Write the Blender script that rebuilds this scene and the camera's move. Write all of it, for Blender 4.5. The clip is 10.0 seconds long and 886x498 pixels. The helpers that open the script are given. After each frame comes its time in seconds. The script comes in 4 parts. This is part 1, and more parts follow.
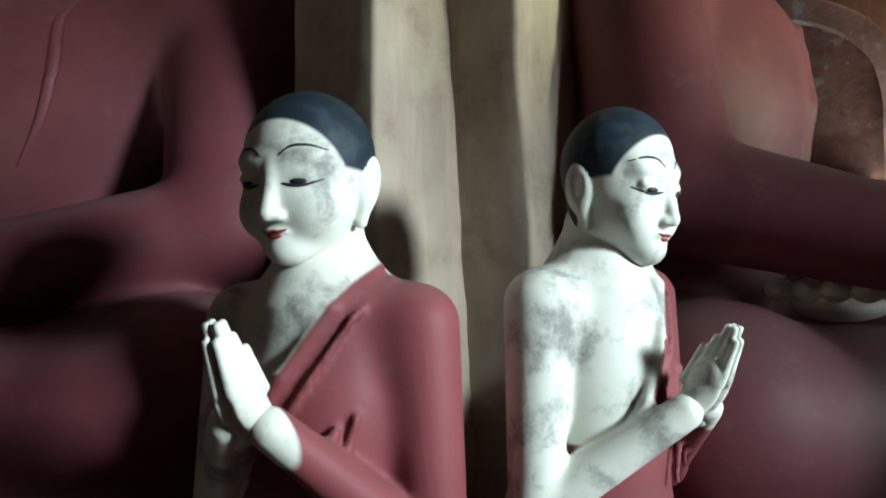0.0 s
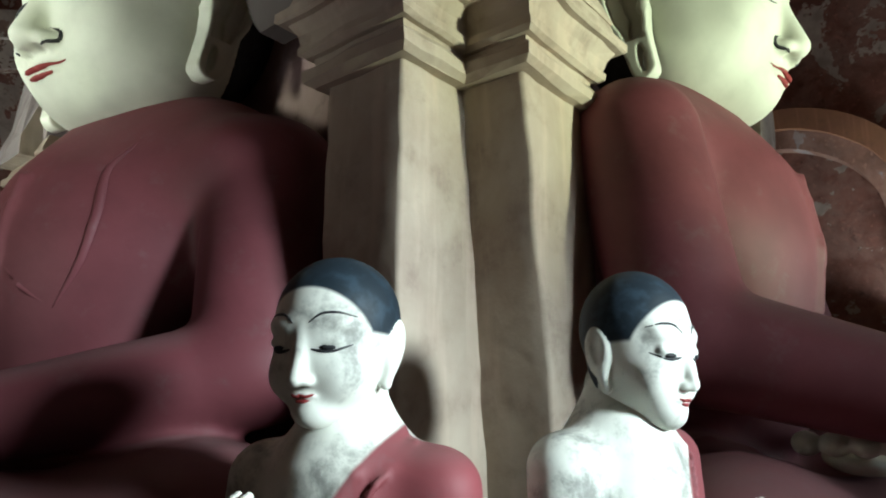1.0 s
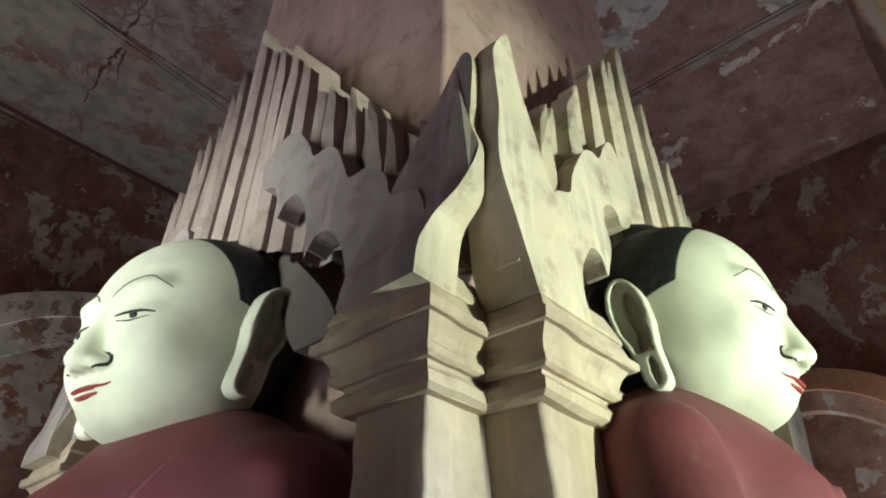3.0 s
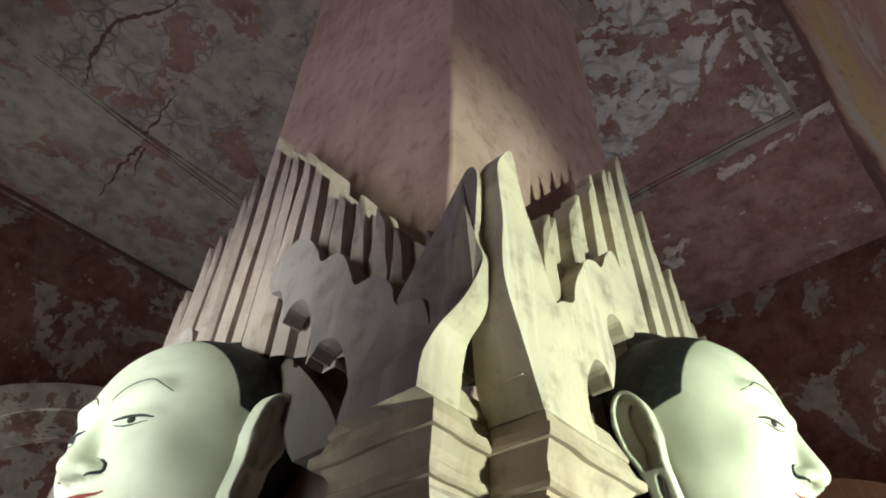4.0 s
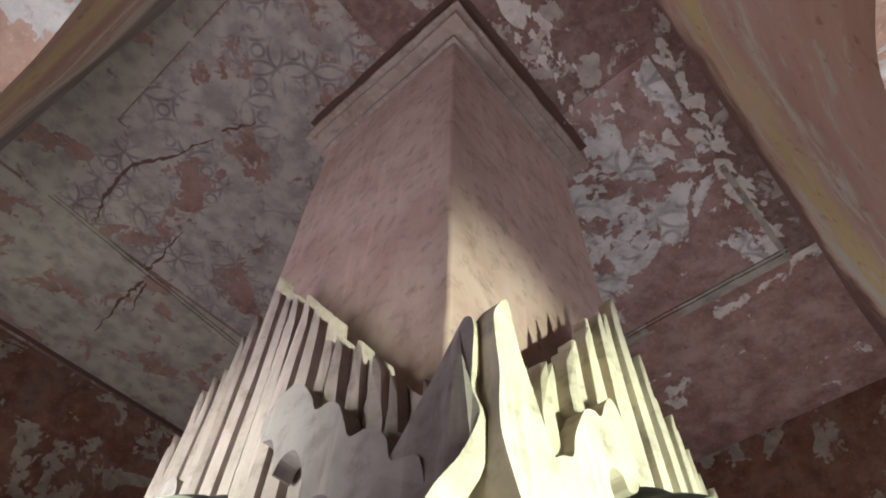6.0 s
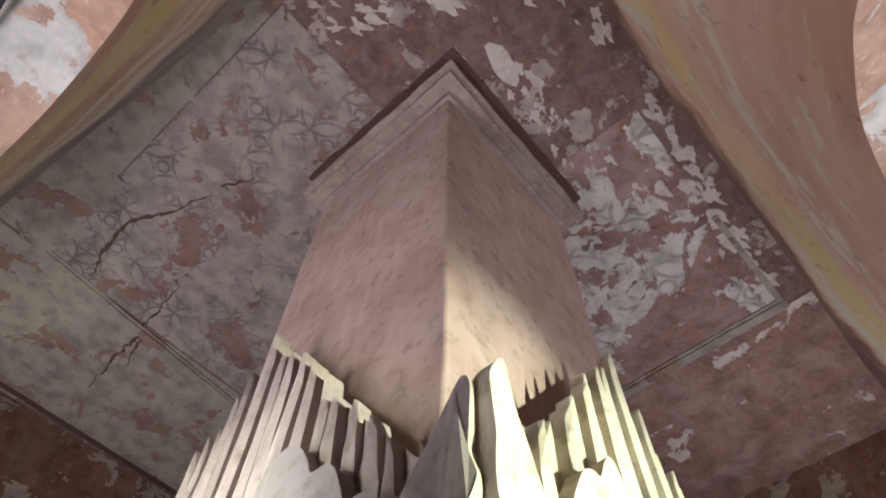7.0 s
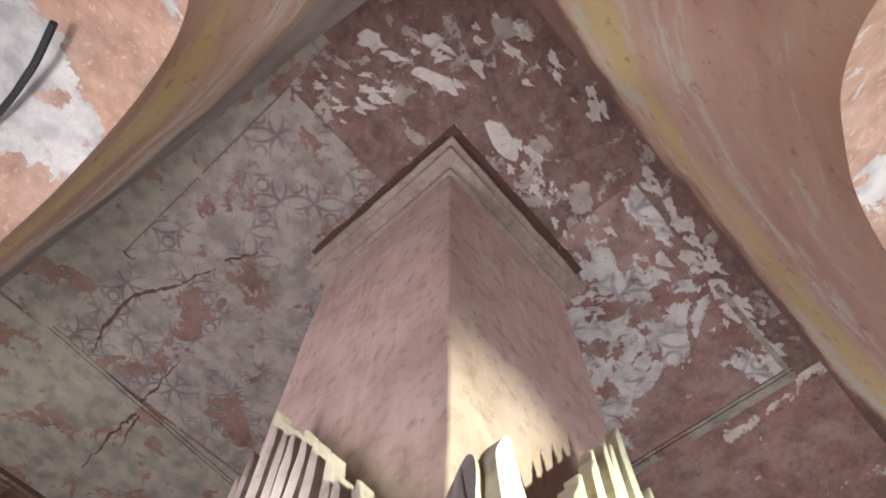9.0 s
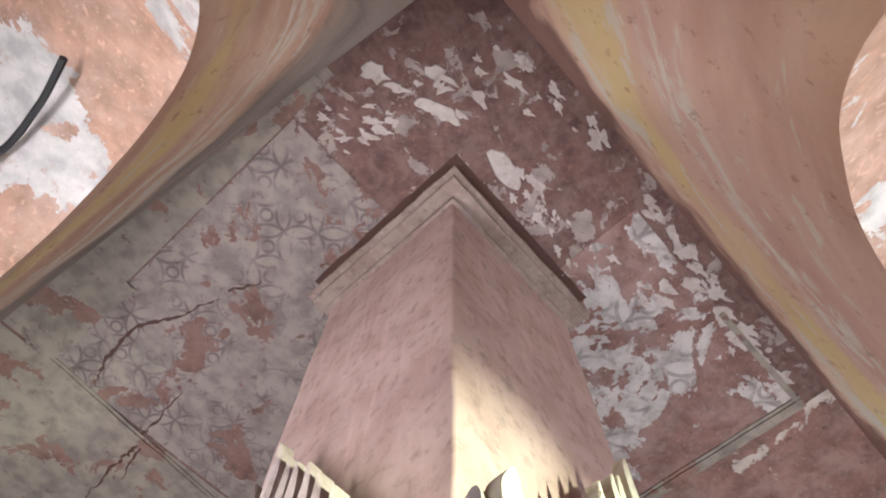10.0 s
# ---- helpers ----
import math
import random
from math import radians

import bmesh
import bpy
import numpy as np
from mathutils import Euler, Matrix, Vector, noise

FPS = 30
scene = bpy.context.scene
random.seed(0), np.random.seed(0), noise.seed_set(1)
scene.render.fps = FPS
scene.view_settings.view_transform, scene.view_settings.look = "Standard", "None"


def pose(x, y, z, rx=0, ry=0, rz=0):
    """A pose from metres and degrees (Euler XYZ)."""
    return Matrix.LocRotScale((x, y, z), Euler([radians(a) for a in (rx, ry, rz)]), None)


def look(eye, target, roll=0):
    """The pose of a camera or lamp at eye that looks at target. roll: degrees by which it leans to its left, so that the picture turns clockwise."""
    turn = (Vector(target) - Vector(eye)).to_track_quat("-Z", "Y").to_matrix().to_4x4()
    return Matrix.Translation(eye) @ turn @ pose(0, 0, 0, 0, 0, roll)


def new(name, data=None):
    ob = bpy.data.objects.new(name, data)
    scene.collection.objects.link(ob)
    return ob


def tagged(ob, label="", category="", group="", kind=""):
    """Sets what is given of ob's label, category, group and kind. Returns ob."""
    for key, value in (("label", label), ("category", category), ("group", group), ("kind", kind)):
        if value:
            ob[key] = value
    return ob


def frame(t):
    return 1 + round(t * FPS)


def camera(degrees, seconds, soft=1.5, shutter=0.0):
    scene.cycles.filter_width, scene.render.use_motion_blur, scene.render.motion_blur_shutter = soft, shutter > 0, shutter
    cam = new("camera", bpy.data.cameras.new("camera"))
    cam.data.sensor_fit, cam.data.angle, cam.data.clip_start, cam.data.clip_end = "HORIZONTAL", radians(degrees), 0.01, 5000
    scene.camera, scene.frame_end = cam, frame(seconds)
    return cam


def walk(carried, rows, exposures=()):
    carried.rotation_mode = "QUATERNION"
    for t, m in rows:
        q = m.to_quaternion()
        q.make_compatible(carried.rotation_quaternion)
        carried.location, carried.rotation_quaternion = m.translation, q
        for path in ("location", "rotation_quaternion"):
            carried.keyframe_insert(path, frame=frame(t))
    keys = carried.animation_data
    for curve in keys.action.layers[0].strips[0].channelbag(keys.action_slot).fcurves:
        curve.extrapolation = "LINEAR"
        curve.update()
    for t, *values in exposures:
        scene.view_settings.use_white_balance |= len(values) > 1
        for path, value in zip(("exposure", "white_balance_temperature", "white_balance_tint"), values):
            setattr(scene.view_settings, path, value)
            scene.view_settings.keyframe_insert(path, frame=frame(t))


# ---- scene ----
PATH = [
    (0, (-1.183, -0.748, 1.599), (0.3818, 0.4959, 1.659), -0.35),
    (0.5, (-1.209, -0.755, 1.626), (0.3393, 0.4831, 1.8889), -0.17),
    (1, (-1.231, -0.767, 1.675), (0.2719, 0.483, 2.0972), 0.18),
    (1.5, (-1.253, -0.78, 1.741), (0.2006, 0.4599, 2.3321), 0.56),
    (2, (-1.288, -0.803, 1.788), (0.1047, 0.4071, 2.5592), 0.87),
    (2.5, (-1.319, -0.832, 1.822), (-0.0043, 0.3227, 2.7911), 0.59),
    (3, (-1.35, -0.862, 1.843), (-0.1265, 0.2328, 2.9852), 0.14),
    (4.5, (-1.405, -0.907, 1.882), (-0.3946, 0.0199, 3.3381), 2.14),
    (5, (-1.413, -0.916, 1.887), (-0.4673, -0.0482, 3.4215), 2.14),
    (5.5, (-1.423, -0.924, 1.892), (-0.5354, -0.1067, 3.4867), 2.12),
    (7, (-1.467, -0.978, 1.889), (-0.7271, -0.3003, 3.6192), 1.28),
    (7.5, (-1.473, -0.984, 1.889), (-0.7771, -0.3464, 3.6527), 0.69),
    (8, (-1.477, -0.989, 1.885), (-0.8172, -0.3791, 3.6713), 1.00),
    (8.5, (-1.483, -0.991, 1.882), (-0.8632, -0.4089, 3.6922), 1.36),
    (9, (-1.491, -0.99, 1.879), (-0.9059, -0.4406, 3.7104), 1.44),
    (9.5, (-1.494, -0.996, 1.87), (-0.9546, -0.4819, 3.7263), 1.52),
    (10, (-1.496, -0.99, 1.87), (-0.9804, -0.4902, 3.7361), 1.95),
]
cam = camera(70.36, 10.0, soft=2.0)
walk(cam, [(t, look(e, g, r)) for t, e, g, r in PATH],
     exposures=[(0.0, -0.72), (1.0, -0.4), (2.5, -0.08), (4.5, 0.22), (5.5, 0.58), (7.0, 1.15), (8.5, 1.4), (10.0, 1.82)])

# ---- world and light ----
world = bpy.data.worlds.new("sky")
scene.world = world
world.use_nodes = True
wn = world.node_tree
sky = wn.nodes.new("ShaderNodeTexSky")
sky.sky_type, sky.sun_disc, sky.sun_elevation, sky.sun_rotation = "NISHITA", False, radians(40), radians(200)
wn.nodes["Background"].inputs["Strength"].default_value = 0.12
wn.links.new(sky.outputs["Color"], wn.nodes["Background"].inputs["Color"])


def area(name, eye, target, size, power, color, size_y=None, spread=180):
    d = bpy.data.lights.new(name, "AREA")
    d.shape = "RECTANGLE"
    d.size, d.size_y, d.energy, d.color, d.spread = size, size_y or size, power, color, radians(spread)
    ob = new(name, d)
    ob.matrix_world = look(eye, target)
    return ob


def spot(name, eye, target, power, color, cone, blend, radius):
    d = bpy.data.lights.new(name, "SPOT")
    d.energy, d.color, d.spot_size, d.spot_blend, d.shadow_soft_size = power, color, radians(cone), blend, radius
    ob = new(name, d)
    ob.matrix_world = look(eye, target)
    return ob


# a spot stands in for the cool, low daylight shaft through the south arch
spot("daylight_shaft", (-0.05, -4.3, 2.75), (-0.78, 0.0, 1.5), 2500, (0.78, 0.95, 1.0), 30, 0.4, 0.36)
# unseen greenish spot added to brighten the statues, pilasters and pediments
spot("south_fill_spot", (0.9, -4.2, 1.6), (0.85, 0.47, 3.55), 1700, (0.85, 1.0, 0.73), 43.5, 0.7, 0.1)
# unseen area fills by the arches and passage ends, added to brighten the hall
area("fill_south", (1.8, -4.2, 1.0), (1.8, -0.4, 9.6), 2.4, 46, (0.90, 0.94, 1.0), 2.4, 85)
area("fill_south_low", (3.6, -4.6, 1.7), (1.0, -0.4, 1.7), 2.0, 20, (0.86, 0.95, 1.0), 1.6, 70)
area("fill_west", (-4.4, 2.2, 1.0), (-0.7, 2.0, 7.2), 2.4, 68, (0.94, 0.93, 1.0), 2.4, 85)
area("fill_west_low", (-5.4, 1.9, 2.0), (-0.5, 2.1, 3.3), 1.4, 24, (0.88, 1.0, 0.84), 1.4, 30)
area("fill_north", (-1.2, 8.6, 2.6), (-0.8, 7.0, 8.5), 1.8, 112, (0.92, 0.95, 1.0), 1.8, 150)
area("fill_east", (8.6, -0.8, 2.6), (7.0, -0.6, 8.5), 1.8, 110, (0.92, 0.95, 1.0), 1.8, 150)


# ---- materials ----
class Mat:
    """A node material with short calls for its nodes."""

    def __init__(self, name, rough=0.85):
        self.m = bpy.data.materials.new(name)
        self.m.use_nodes = True
        self.t = self.m.node_tree
        self.b = self.t.nodes["Principled BSDF"]
        self.b.inputs["Roughness"].default_value = rough
        self.b.inputs["Specular IOR Level"].default_value = 0.3
        self.co = self.t.nodes.new("ShaderNodeTexCoord").outputs["Object"]

    def link(self, a, b):
        self.t.links.new(a, b)

    def scaled(self, sx, sy, sz):
        n = self.t.nodes.new("ShaderNodeMapping")
        n.inputs["Scale"].default_value = (sx, sy, sz)
        self.link(self.co, n.inputs["Vector"])
        return n.outputs["Vector"]

    def noise(self, scale, detail=4, rough=0.55, warp=0.0, co=None):
        n = self.t.nodes.new("ShaderNodeTexNoise")
        n.inputs["Scale"].default_value, n.inputs["Detail"].default_value = scale, detail
        n.inputs["Roughness"].default_value, n.inputs["Distortion"].default_value = rough, warp
        self.link(co or self.co, n.inputs["Vector"])
        return n.outputs["Fac"]

    def voronoi(self, scale, feature="F1", co=None):
        n = self.t.nodes.new("ShaderNodeTexVoronoi")
        n.feature = feature
        n.inputs["Scale"].default_value = scale
        self.link(co or self.co, n.inputs["Vector"])
        return n.outputs["Distance"]

    def step(self, fac, lo, hi):
        n = self.t.nodes.new("ShaderNodeMapRange")
        n.interpolation_type = "SMOOTHSTEP"
        n.inputs["From Min"].default_value, n.inputs["From Max"].default_value = lo, hi
        self.link(fac, n.inputs["Value"])
        return n.outputs["Result"]

    def math(self, op, a, b=None, c=None):
        n = self.t.nodes.new("ShaderNodeMath")
        n.operation = op
        for i, v in enumerate((a, b, c)):
            if v is None:
                continue
            if isinstance(v, (int, float)):
                n.inputs[i].default_value = v
            else:
                self.link(v, n.inputs[i])
        return n.outputs[0]

    def mix(self, fac, a, b):
        n = self.t.nodes.new("ShaderNodeMix")
        n.data_type = "RGBA"
        for key, v in ((0, fac), (6, a), (7, b)):
            if isinstance(v, (int, float)):
                n.inputs[key].default_value = v
            elif isinstance(v, tuple):
                n.inputs[key].default_value = (*v, 1)
            else:
                self.link(v, n.inputs[key])
        return n.outputs[2]

    def attr(self, name):
        n = self.t.nodes.new("ShaderNodeAttribute")
        n.attribute_name = name
        return n.outputs["Fac"]

    def colour(self, c):
        if isinstance(c, tuple):
            self.b.inputs["Base Color"].default_value = (*c, 1)
        else:
            self.link(c, self.b.inputs["Base Color"])

    def bump(self, fac, strength, distance=0.01):
        n = self.t.nodes.new("ShaderNodeBump")
        n.inputs["Strength"].default_value, n.inputs["Distance"].default_value = strength, distance
        self.link(fac, n.inputs["Height"])
        if self.b.inputs["Normal"].links:
            self.link(self.b.inputs["Normal"].links[0].from_socket, n.inputs["Normal"])
        self.link(n.outputs["Normal"], self.b.inputs["Normal"])


def plain_plaster(name, a, b, grime=(0.09, 0.06, 0.05), streak=0.3):
    k = Mat(name)
    c = k.mix(k.step(k.noise(1.7, 5, 0.6, 0.4), 0.3, 0.7), a, b)
    c = k.mix(k.math("MULTIPLY", k.step(k.noise(7.0, 6, 0.65), 0.48, 0.75), 0.55), c, grime)
    c = k.mix(k.math("MULTIPLY", k.step(k.noise(3.0, 4, 0.6, 0.0, k.scaled(4, 4, 0.35)), 0.5, 0.72), streak), c, tuple(min(1, v * 1.7) for v in b))
    k.colour(c)
    k.bump(k.noise(22, 6, 0.6), 0.35, 0.006)
    k.bump(k.noise(3.5, 3), 0.35, 0.03)
    return k.m


def flaked(name, under, paint, cover, scale=1.3, dark=(0.05, 0.028, 0.022), pattern=0.0, cell=0.62):
    """Old wall paint, flaked off in sharp-edged patches from the plaster below it."""
    k = Mat(name)
    f = k.noise(scale, 9, 0.62, 0.5)
    fine = k.noise(9, 5, 0.6)
    chips = k.noise(scale * 4.5, 6, 0.6, 0.8)
    f = k.math("ADD", f, k.math("MULTIPLY", k.math("SUBTRACT", chips, 0.5), 0.22))
    edge = k.step(k.math("ADD", f, k.math("MULTIPLY", k.math("SUBTRACT", fine, 0.5), 0.06)), cover, cover + 0.012)
    base = k.mix(k.step(k.noise(2.3, 6, 0.65), 0.3, 0.7), under, tuple(v * 0.55 for v in under))
    base = k.mix(k.math("MULTIPLY", k.step(k.noise(14, 5), 0.56, 0.7), 0.5), base, tuple(min(1, v * 1.6) for v in under))
    top = k.mix(k.step(k.noise(3.1, 5, 0.6), 0.35, 0.7), paint, tuple(v * 0.62 for v in paint))
    if pattern:
        sep = k.t.nodes.new("ShaderNodeSeparateXYZ")
        k.link(k.co, sep.inputs[0])
        rings = None
        for ox, oy in ((0, 0), (0.5, 0.5)):
            u = k.math("SUBTRACT", k.math("FRACT", k.math("ADD", k.math("DIVIDE", sep.outputs[0], cell), ox)), 0.5)
            v = k.math("SUBTRACT", k.math("FRACT", k.math("ADD", k.math("DIVIDE", sep.outputs[1], cell), oy)), 0.5)
            d = k.math("SQRT", k.math("ADD", k.math("MULTIPLY", u, u), k.math("MULTIPLY", v, v)))
            for r in (0.5, 0.13):
                ring = k.math("SUBTRACT", 1.0, k.step(k.math("ABSOLUTE", k.math("SUBTRACT", d, r))  , 0.02, 0.045))
                rings = ring if rings is None else k.math("MAXIMUM", rings, ring)
        worn = k.step(k.noise(1.9, 6, 0.65), 0.42, 0.62)
        top = k.mix(k.math("MULTIPLY", k.math("MULTIPLY", rings, worn), pattern), top, (0.055, 0.04, 0.045))
    film = k.math("MULTIPLY", k.step(k.noise(scale * 1.7, 7, 0.7, 0.3), 0.4, 0.65), 0.5)
    base = k.mix(film, base, tuple(u * 0.62 + p * 0.38 for u, p in zip(under, paint)))
    c = k.mix(edge, base, top)
    c = k.mix(k.math("MULTIPLY", k.step(k.noise(5, 7, 0.7), 0.56, 0.72), 0.7), c, dark)
    k.colour(c)
    k.bump(edge, 0.5, 0.012)
    k.bump(k.noise(30, 5), 0.25, 0.006)
    return k.m


def statue_paint(name, skin, robe, hair, grime):
    """Oil paint on stucco: the fields tell which paint lies where."""
    k = Mat(name, 0.6)
    s = k.mix(k.step(k.noise(4, 4), 0.35, 0.7), skin, tuple(v * 0.86 for v in skin))
    s = k.mix(k.math("MULTIPLY", k.step(k.noise(8, 8, 0.68, 0.15), 0.46, 0.66), grime), s, (0.13, 0.13, 0.12))
    r = k.mix(k.step(k.noise(3, 5, 0.6), 0.3, 0.7), robe, tuple(v * 0.72 for v in robe))
    r = k.mix(k.math("MULTIPLY", k.step(k.noise(11, 7, 0.7), 0.55, 0.72), 0.35), r, (0.16, 0.1, 0.1))
    # dust lies on what faces up
    geo = k.t.nodes.new("ShaderNodeNewGeometry")
    sep = k.t.nodes.new("ShaderNodeSeparateXYZ")
    k.link(geo.outputs["Normal"], sep.inputs[0])
    dust = k.math("MULTIPLY", k.step(sep.outputs[2], 0.45, 0.95), k.math("MULTIPLY", k.noise(6, 6, 0.7), 0.5))
    r = k.mix(dust, r, (0.21, 0.17, 0.16))
    h = k.mix(k.step(k.noise(30, 5), 0.45, 0.7), hair, tuple(v * 2.2 for v in hair))
    c = k.mix(k.step(k.attr("robe"), -0.004, 0.004), s, r)
    c = k.mix(k.step(k.attr("hair"), -0.004, 0.004), c, h)
    c = k.mix(k.step(k.attr("lip"), 0.45, 0.55), c, (0.21, 0.026, 0.025))
    c = k.mix(k.step(k.attr("ink"), 0.45, 0.55), c, (0.02, 0.02, 0.022))
    c = k.mix(k.step(k.attr("eye"), 0.45, 0.55), c, (0.62, 0.6, 0.52))
    k.colour(c)
    k.bump(k.noise(26, 6, 0.6), 0.22, 0.004)
    k.bump(k.noise(5, 3), 0.2, 0.012)
    return k.m


M_PIER = plain_plaster("pier_plaster", (0.375, 0.265, 0.24), (0.30, 0.195, 0.175))
M_PILASTER = plain_plaster("pilaster_plaster", (0.43, 0.36, 0.285), (0.30, 0.23, 0.18), grime=(0.16, 0.11, 0.09), streak=0.5)
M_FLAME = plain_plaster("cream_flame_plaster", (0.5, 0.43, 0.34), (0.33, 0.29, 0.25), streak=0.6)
# pinkish and grey coats, darkened to carry the west pediment's shade
M_FLAME_PINK_SHADED = plain_plaster("shaded_pink_flame_plaster", (0.345, 0.27, 0.255), (0.27, 0.215, 0.21), streak=0.5)
# grey scroll plaster, darkened to hold the shade behind the lobed boards
M_SCROLL_SHADED = plain_plaster("shaded_scroll_plaster", (0.105, 0.088, 0.083), (0.075, 0.06, 0.058))
M_FLAME_GREY_SHADED = plain_plaster("shaded_grey_flame_plaster", (0.275, 0.235, 0.235), (0.2, 0.165, 0.165), streak=0.8)
M_CORNICE = plain_plaster("cornice_plaster", (0.17, 0.118, 0.10), (0.22, 0.165, 0.145), grime=(0.07, 0.045, 0.038))
M_CEIL = flaked("ceiling_paint", (0.11, 0.057, 0.049), (0.22, 0.175, 0.16), 0.58, 2.2)
M_WHITEWASH = flaked("old_whitewash", (0.3, 0.2, 0.15), (0.6, 0.56, 0.47), 0.43, 1.2, dark=(0.2, 0.14, 0.1))
M_FLAKE = plain_plaster("pale_flake", (0.33, 0.285, 0.265), (0.26, 0.215, 0.2))
M_CEIL_GREY = flaked("grey_ceiling_paint", (0.165, 0.09, 0.073), (0.195, 0.163, 0.14), 0.42, 1.0)
M_CEIL_RED = flaked("red_ceiling_paint", (0.17, 0.088, 0.073), (0.36, 0.3, 0.27), 0.63, 0.9)
M_PANEL_W = flaked("rosette_panel_paint", (0.14, 0.075, 0.063), (0.195, 0.158, 0.145), 0.435, 1.1, pattern=0.65, cell=0.62)
M_PANEL_S = flaked("worn_panel_paint", (0.165, 0.085, 0.072), (0.34, 0.3, 0.29), 0.515, 0.95, pattern=0.5, cell=0.9)
M_WALL = flaked("red_wall_paint", (0.24, 0.11, 0.08), (0.42, 0.37, 0.31), 0.55, 1.1)
M_VAULT = plain_plaster("ochre_vault_plaster", (0.36, 0.19, 0.10), (0.30, 0.15, 0.09), grime=(0.22, 0.13, 0.08), streak=0.6)
M_REVEAL_W = flaked("chipped_lit_plaster", (0.42, 0.25, 0.18), (0.5, 0.47, 0.45), 0.53, 0.55, dark=(0.3, 0.16, 0.11))
M_REVEAL = flaked("lit_plaster", (0.42, 0.25, 0.18), (0.5, 0.46, 0.43), 0.57, 0.8, dark=(0.34, 0.19, 0.14))


def arch_plaster(name, yellow_at, white_at, base, light, rim):
    """Ochre plaster with yellow, white and grey bands that run along the arch."""
    k = Mat(name)
    along, down = k.attr("along"), k.attr("down")
    n = k.t.nodes.new("ShaderNodeCombineXYZ")
    k.link(k.math("MULTIPLY", along, 0.35), n.inputs[0])
    k.link(k.math("MULTIPLY", down, 5.0), n.inputs[1])
    co = n.outputs[0]
    wav = k.math("MULTIPLY", k.math("SUBTRACT", k.noise(1.2, 4, 0.6, 0, co), 0.5), 0.35)
    f = k.math("ADD", down, wav)
    c = k.mix(k.step(k.noise(1.3, 5, 0.6, 0.3, co), 0.3, 0.7), base, light)
    patchy = k.math("MULTIPLY", k.math("SUBTRACT", 1.0, k.step(k.math("ABSOLUTE", k.math("SUBTRACT", f, yellow_at)), 0.05, 0.17)), k.step(k.noise(0.9, 3, 0.5, 0, co), 0.32, 0.55))
    c = k.mix(k.math("MULTIPLY", patchy, 0.9), c, (0.55, 0.42, 0.21))
    c = k.mix(k.math("MULTIPLY", k.step(k.noise(2.1, 6, 0.65, 0.5, co), 0.58, 0.63), 0.9), c, (0.52, 0.45, 0.38))
    band = k.math("SUBTRACT", 1.0, k.step(k.math("ABSOLUTE", k.math("SUBTRACT", f, white_at)), 0.01, 0.09))
    c = k.mix(k.math("MULTIPLY", band, k.step(k.noise(2.6, 6, 0.7, 0.5, co), 0.47, 0.56)), c, (0.55, 0.49, 0.43))
    c = k.mix(k.math("MULTIPLY", k.step(k.noise(5, 7, 0.7), 0.58, 0.66), 0.6), c, (0.25, 0.13, 0.09))
    # the paint of the ceiling runs on over the upper rim, with a pale streak along its end
    line = k.math("SUBTRACT", 1.0, k.step(k.math("ABSOLUTE", k.math("SUBTRACT", f, rim[1] + 0.03)), 0.01, 0.05))
    c = k.mix(k.math("MULTIPLY", line, k.step(k.noise(1.1, 4, 0.6, 0.2, co), 0.45, 0.52)), c, (0.5, 0.45, 0.38))
    c = k.mix(k.math("SUBTRACT", 1.0, k.step(f, rim[0], rim[1])), c, k.mix(k.step(k.noise(1.6, 5, 0.6, 0.3, co), 0.35, 0.65), rim[2], tuple(v * 0.7 for v in rim[2])))
    k.colour(c)
    k.bump(k.noise(14, 6), 0.4, 0.01)
    k.bump(k.noise(2, 4), 0.5, 0.06)
    return k.m


M_ARCH_W = arch_plaster("west_arch_plaster", 0.75, 0.42, (0.42, 0.26, 0.19), (0.52, 0.375, 0.28), (0.16, 0.26, (0.26, 0.215, 0.19)))
M_ARCH_S = arch_plaster("south_arch_plaster", 0.22, 0.45, (0.46, 0.28, 0.225), (0.54, 0.36, 0.295), (0.03, 0.1, (0.2, 0.11, 0.09)))
M_CRACK_SHADE = Mat("crack_and_shade_dark")
M_CRACK_SHADE.colour((0.05, 0.022, 0.017))
M_CRACK_SHADE = M_CRACK_SHADE.m
M_FLOOR = plain_plaster("floor_screed", (0.22, 0.18, 0.15), (0.15, 0.12, 0.1))
M_BUDDHA = statue_paint("buddha_paint", (0.58, 0.59, 0.5), (0.155, 0.041, 0.05), (0.012, 0.013, 0.014), 0.06)
M_MONK = statue_paint("disciple_paint", (0.71, 0.71, 0.64), (0.24, 0.058, 0.066), (0.010, 0.018, 0.026), 0.8)
M_CABLE = Mat("black_cable", 0.5)
M_CABLE.colour((0.015, 0.015, 0.017))
M_CABLE = M_CABLE.m


# ---- mesh helpers ----
def mesh_of(name, bm, material, smooth=False):
    me = bpy.data.meshes.new(name)
    bmesh.ops.recalc_face_normals(bm, faces=bm.faces)
    bm.to_mesh(me)
    bm.free()
    me.materials.append(material)
    if smooth:
        me.polygons.foreach_set("use_smooth", [True] * len(me.polygons))
    return me


def part(name, bm, material, parent=None, label="", smooth=False):
    ob = new(name, mesh_of(name, bm, material, smooth))
    ob.parent = parent
    return tagged(ob, label)


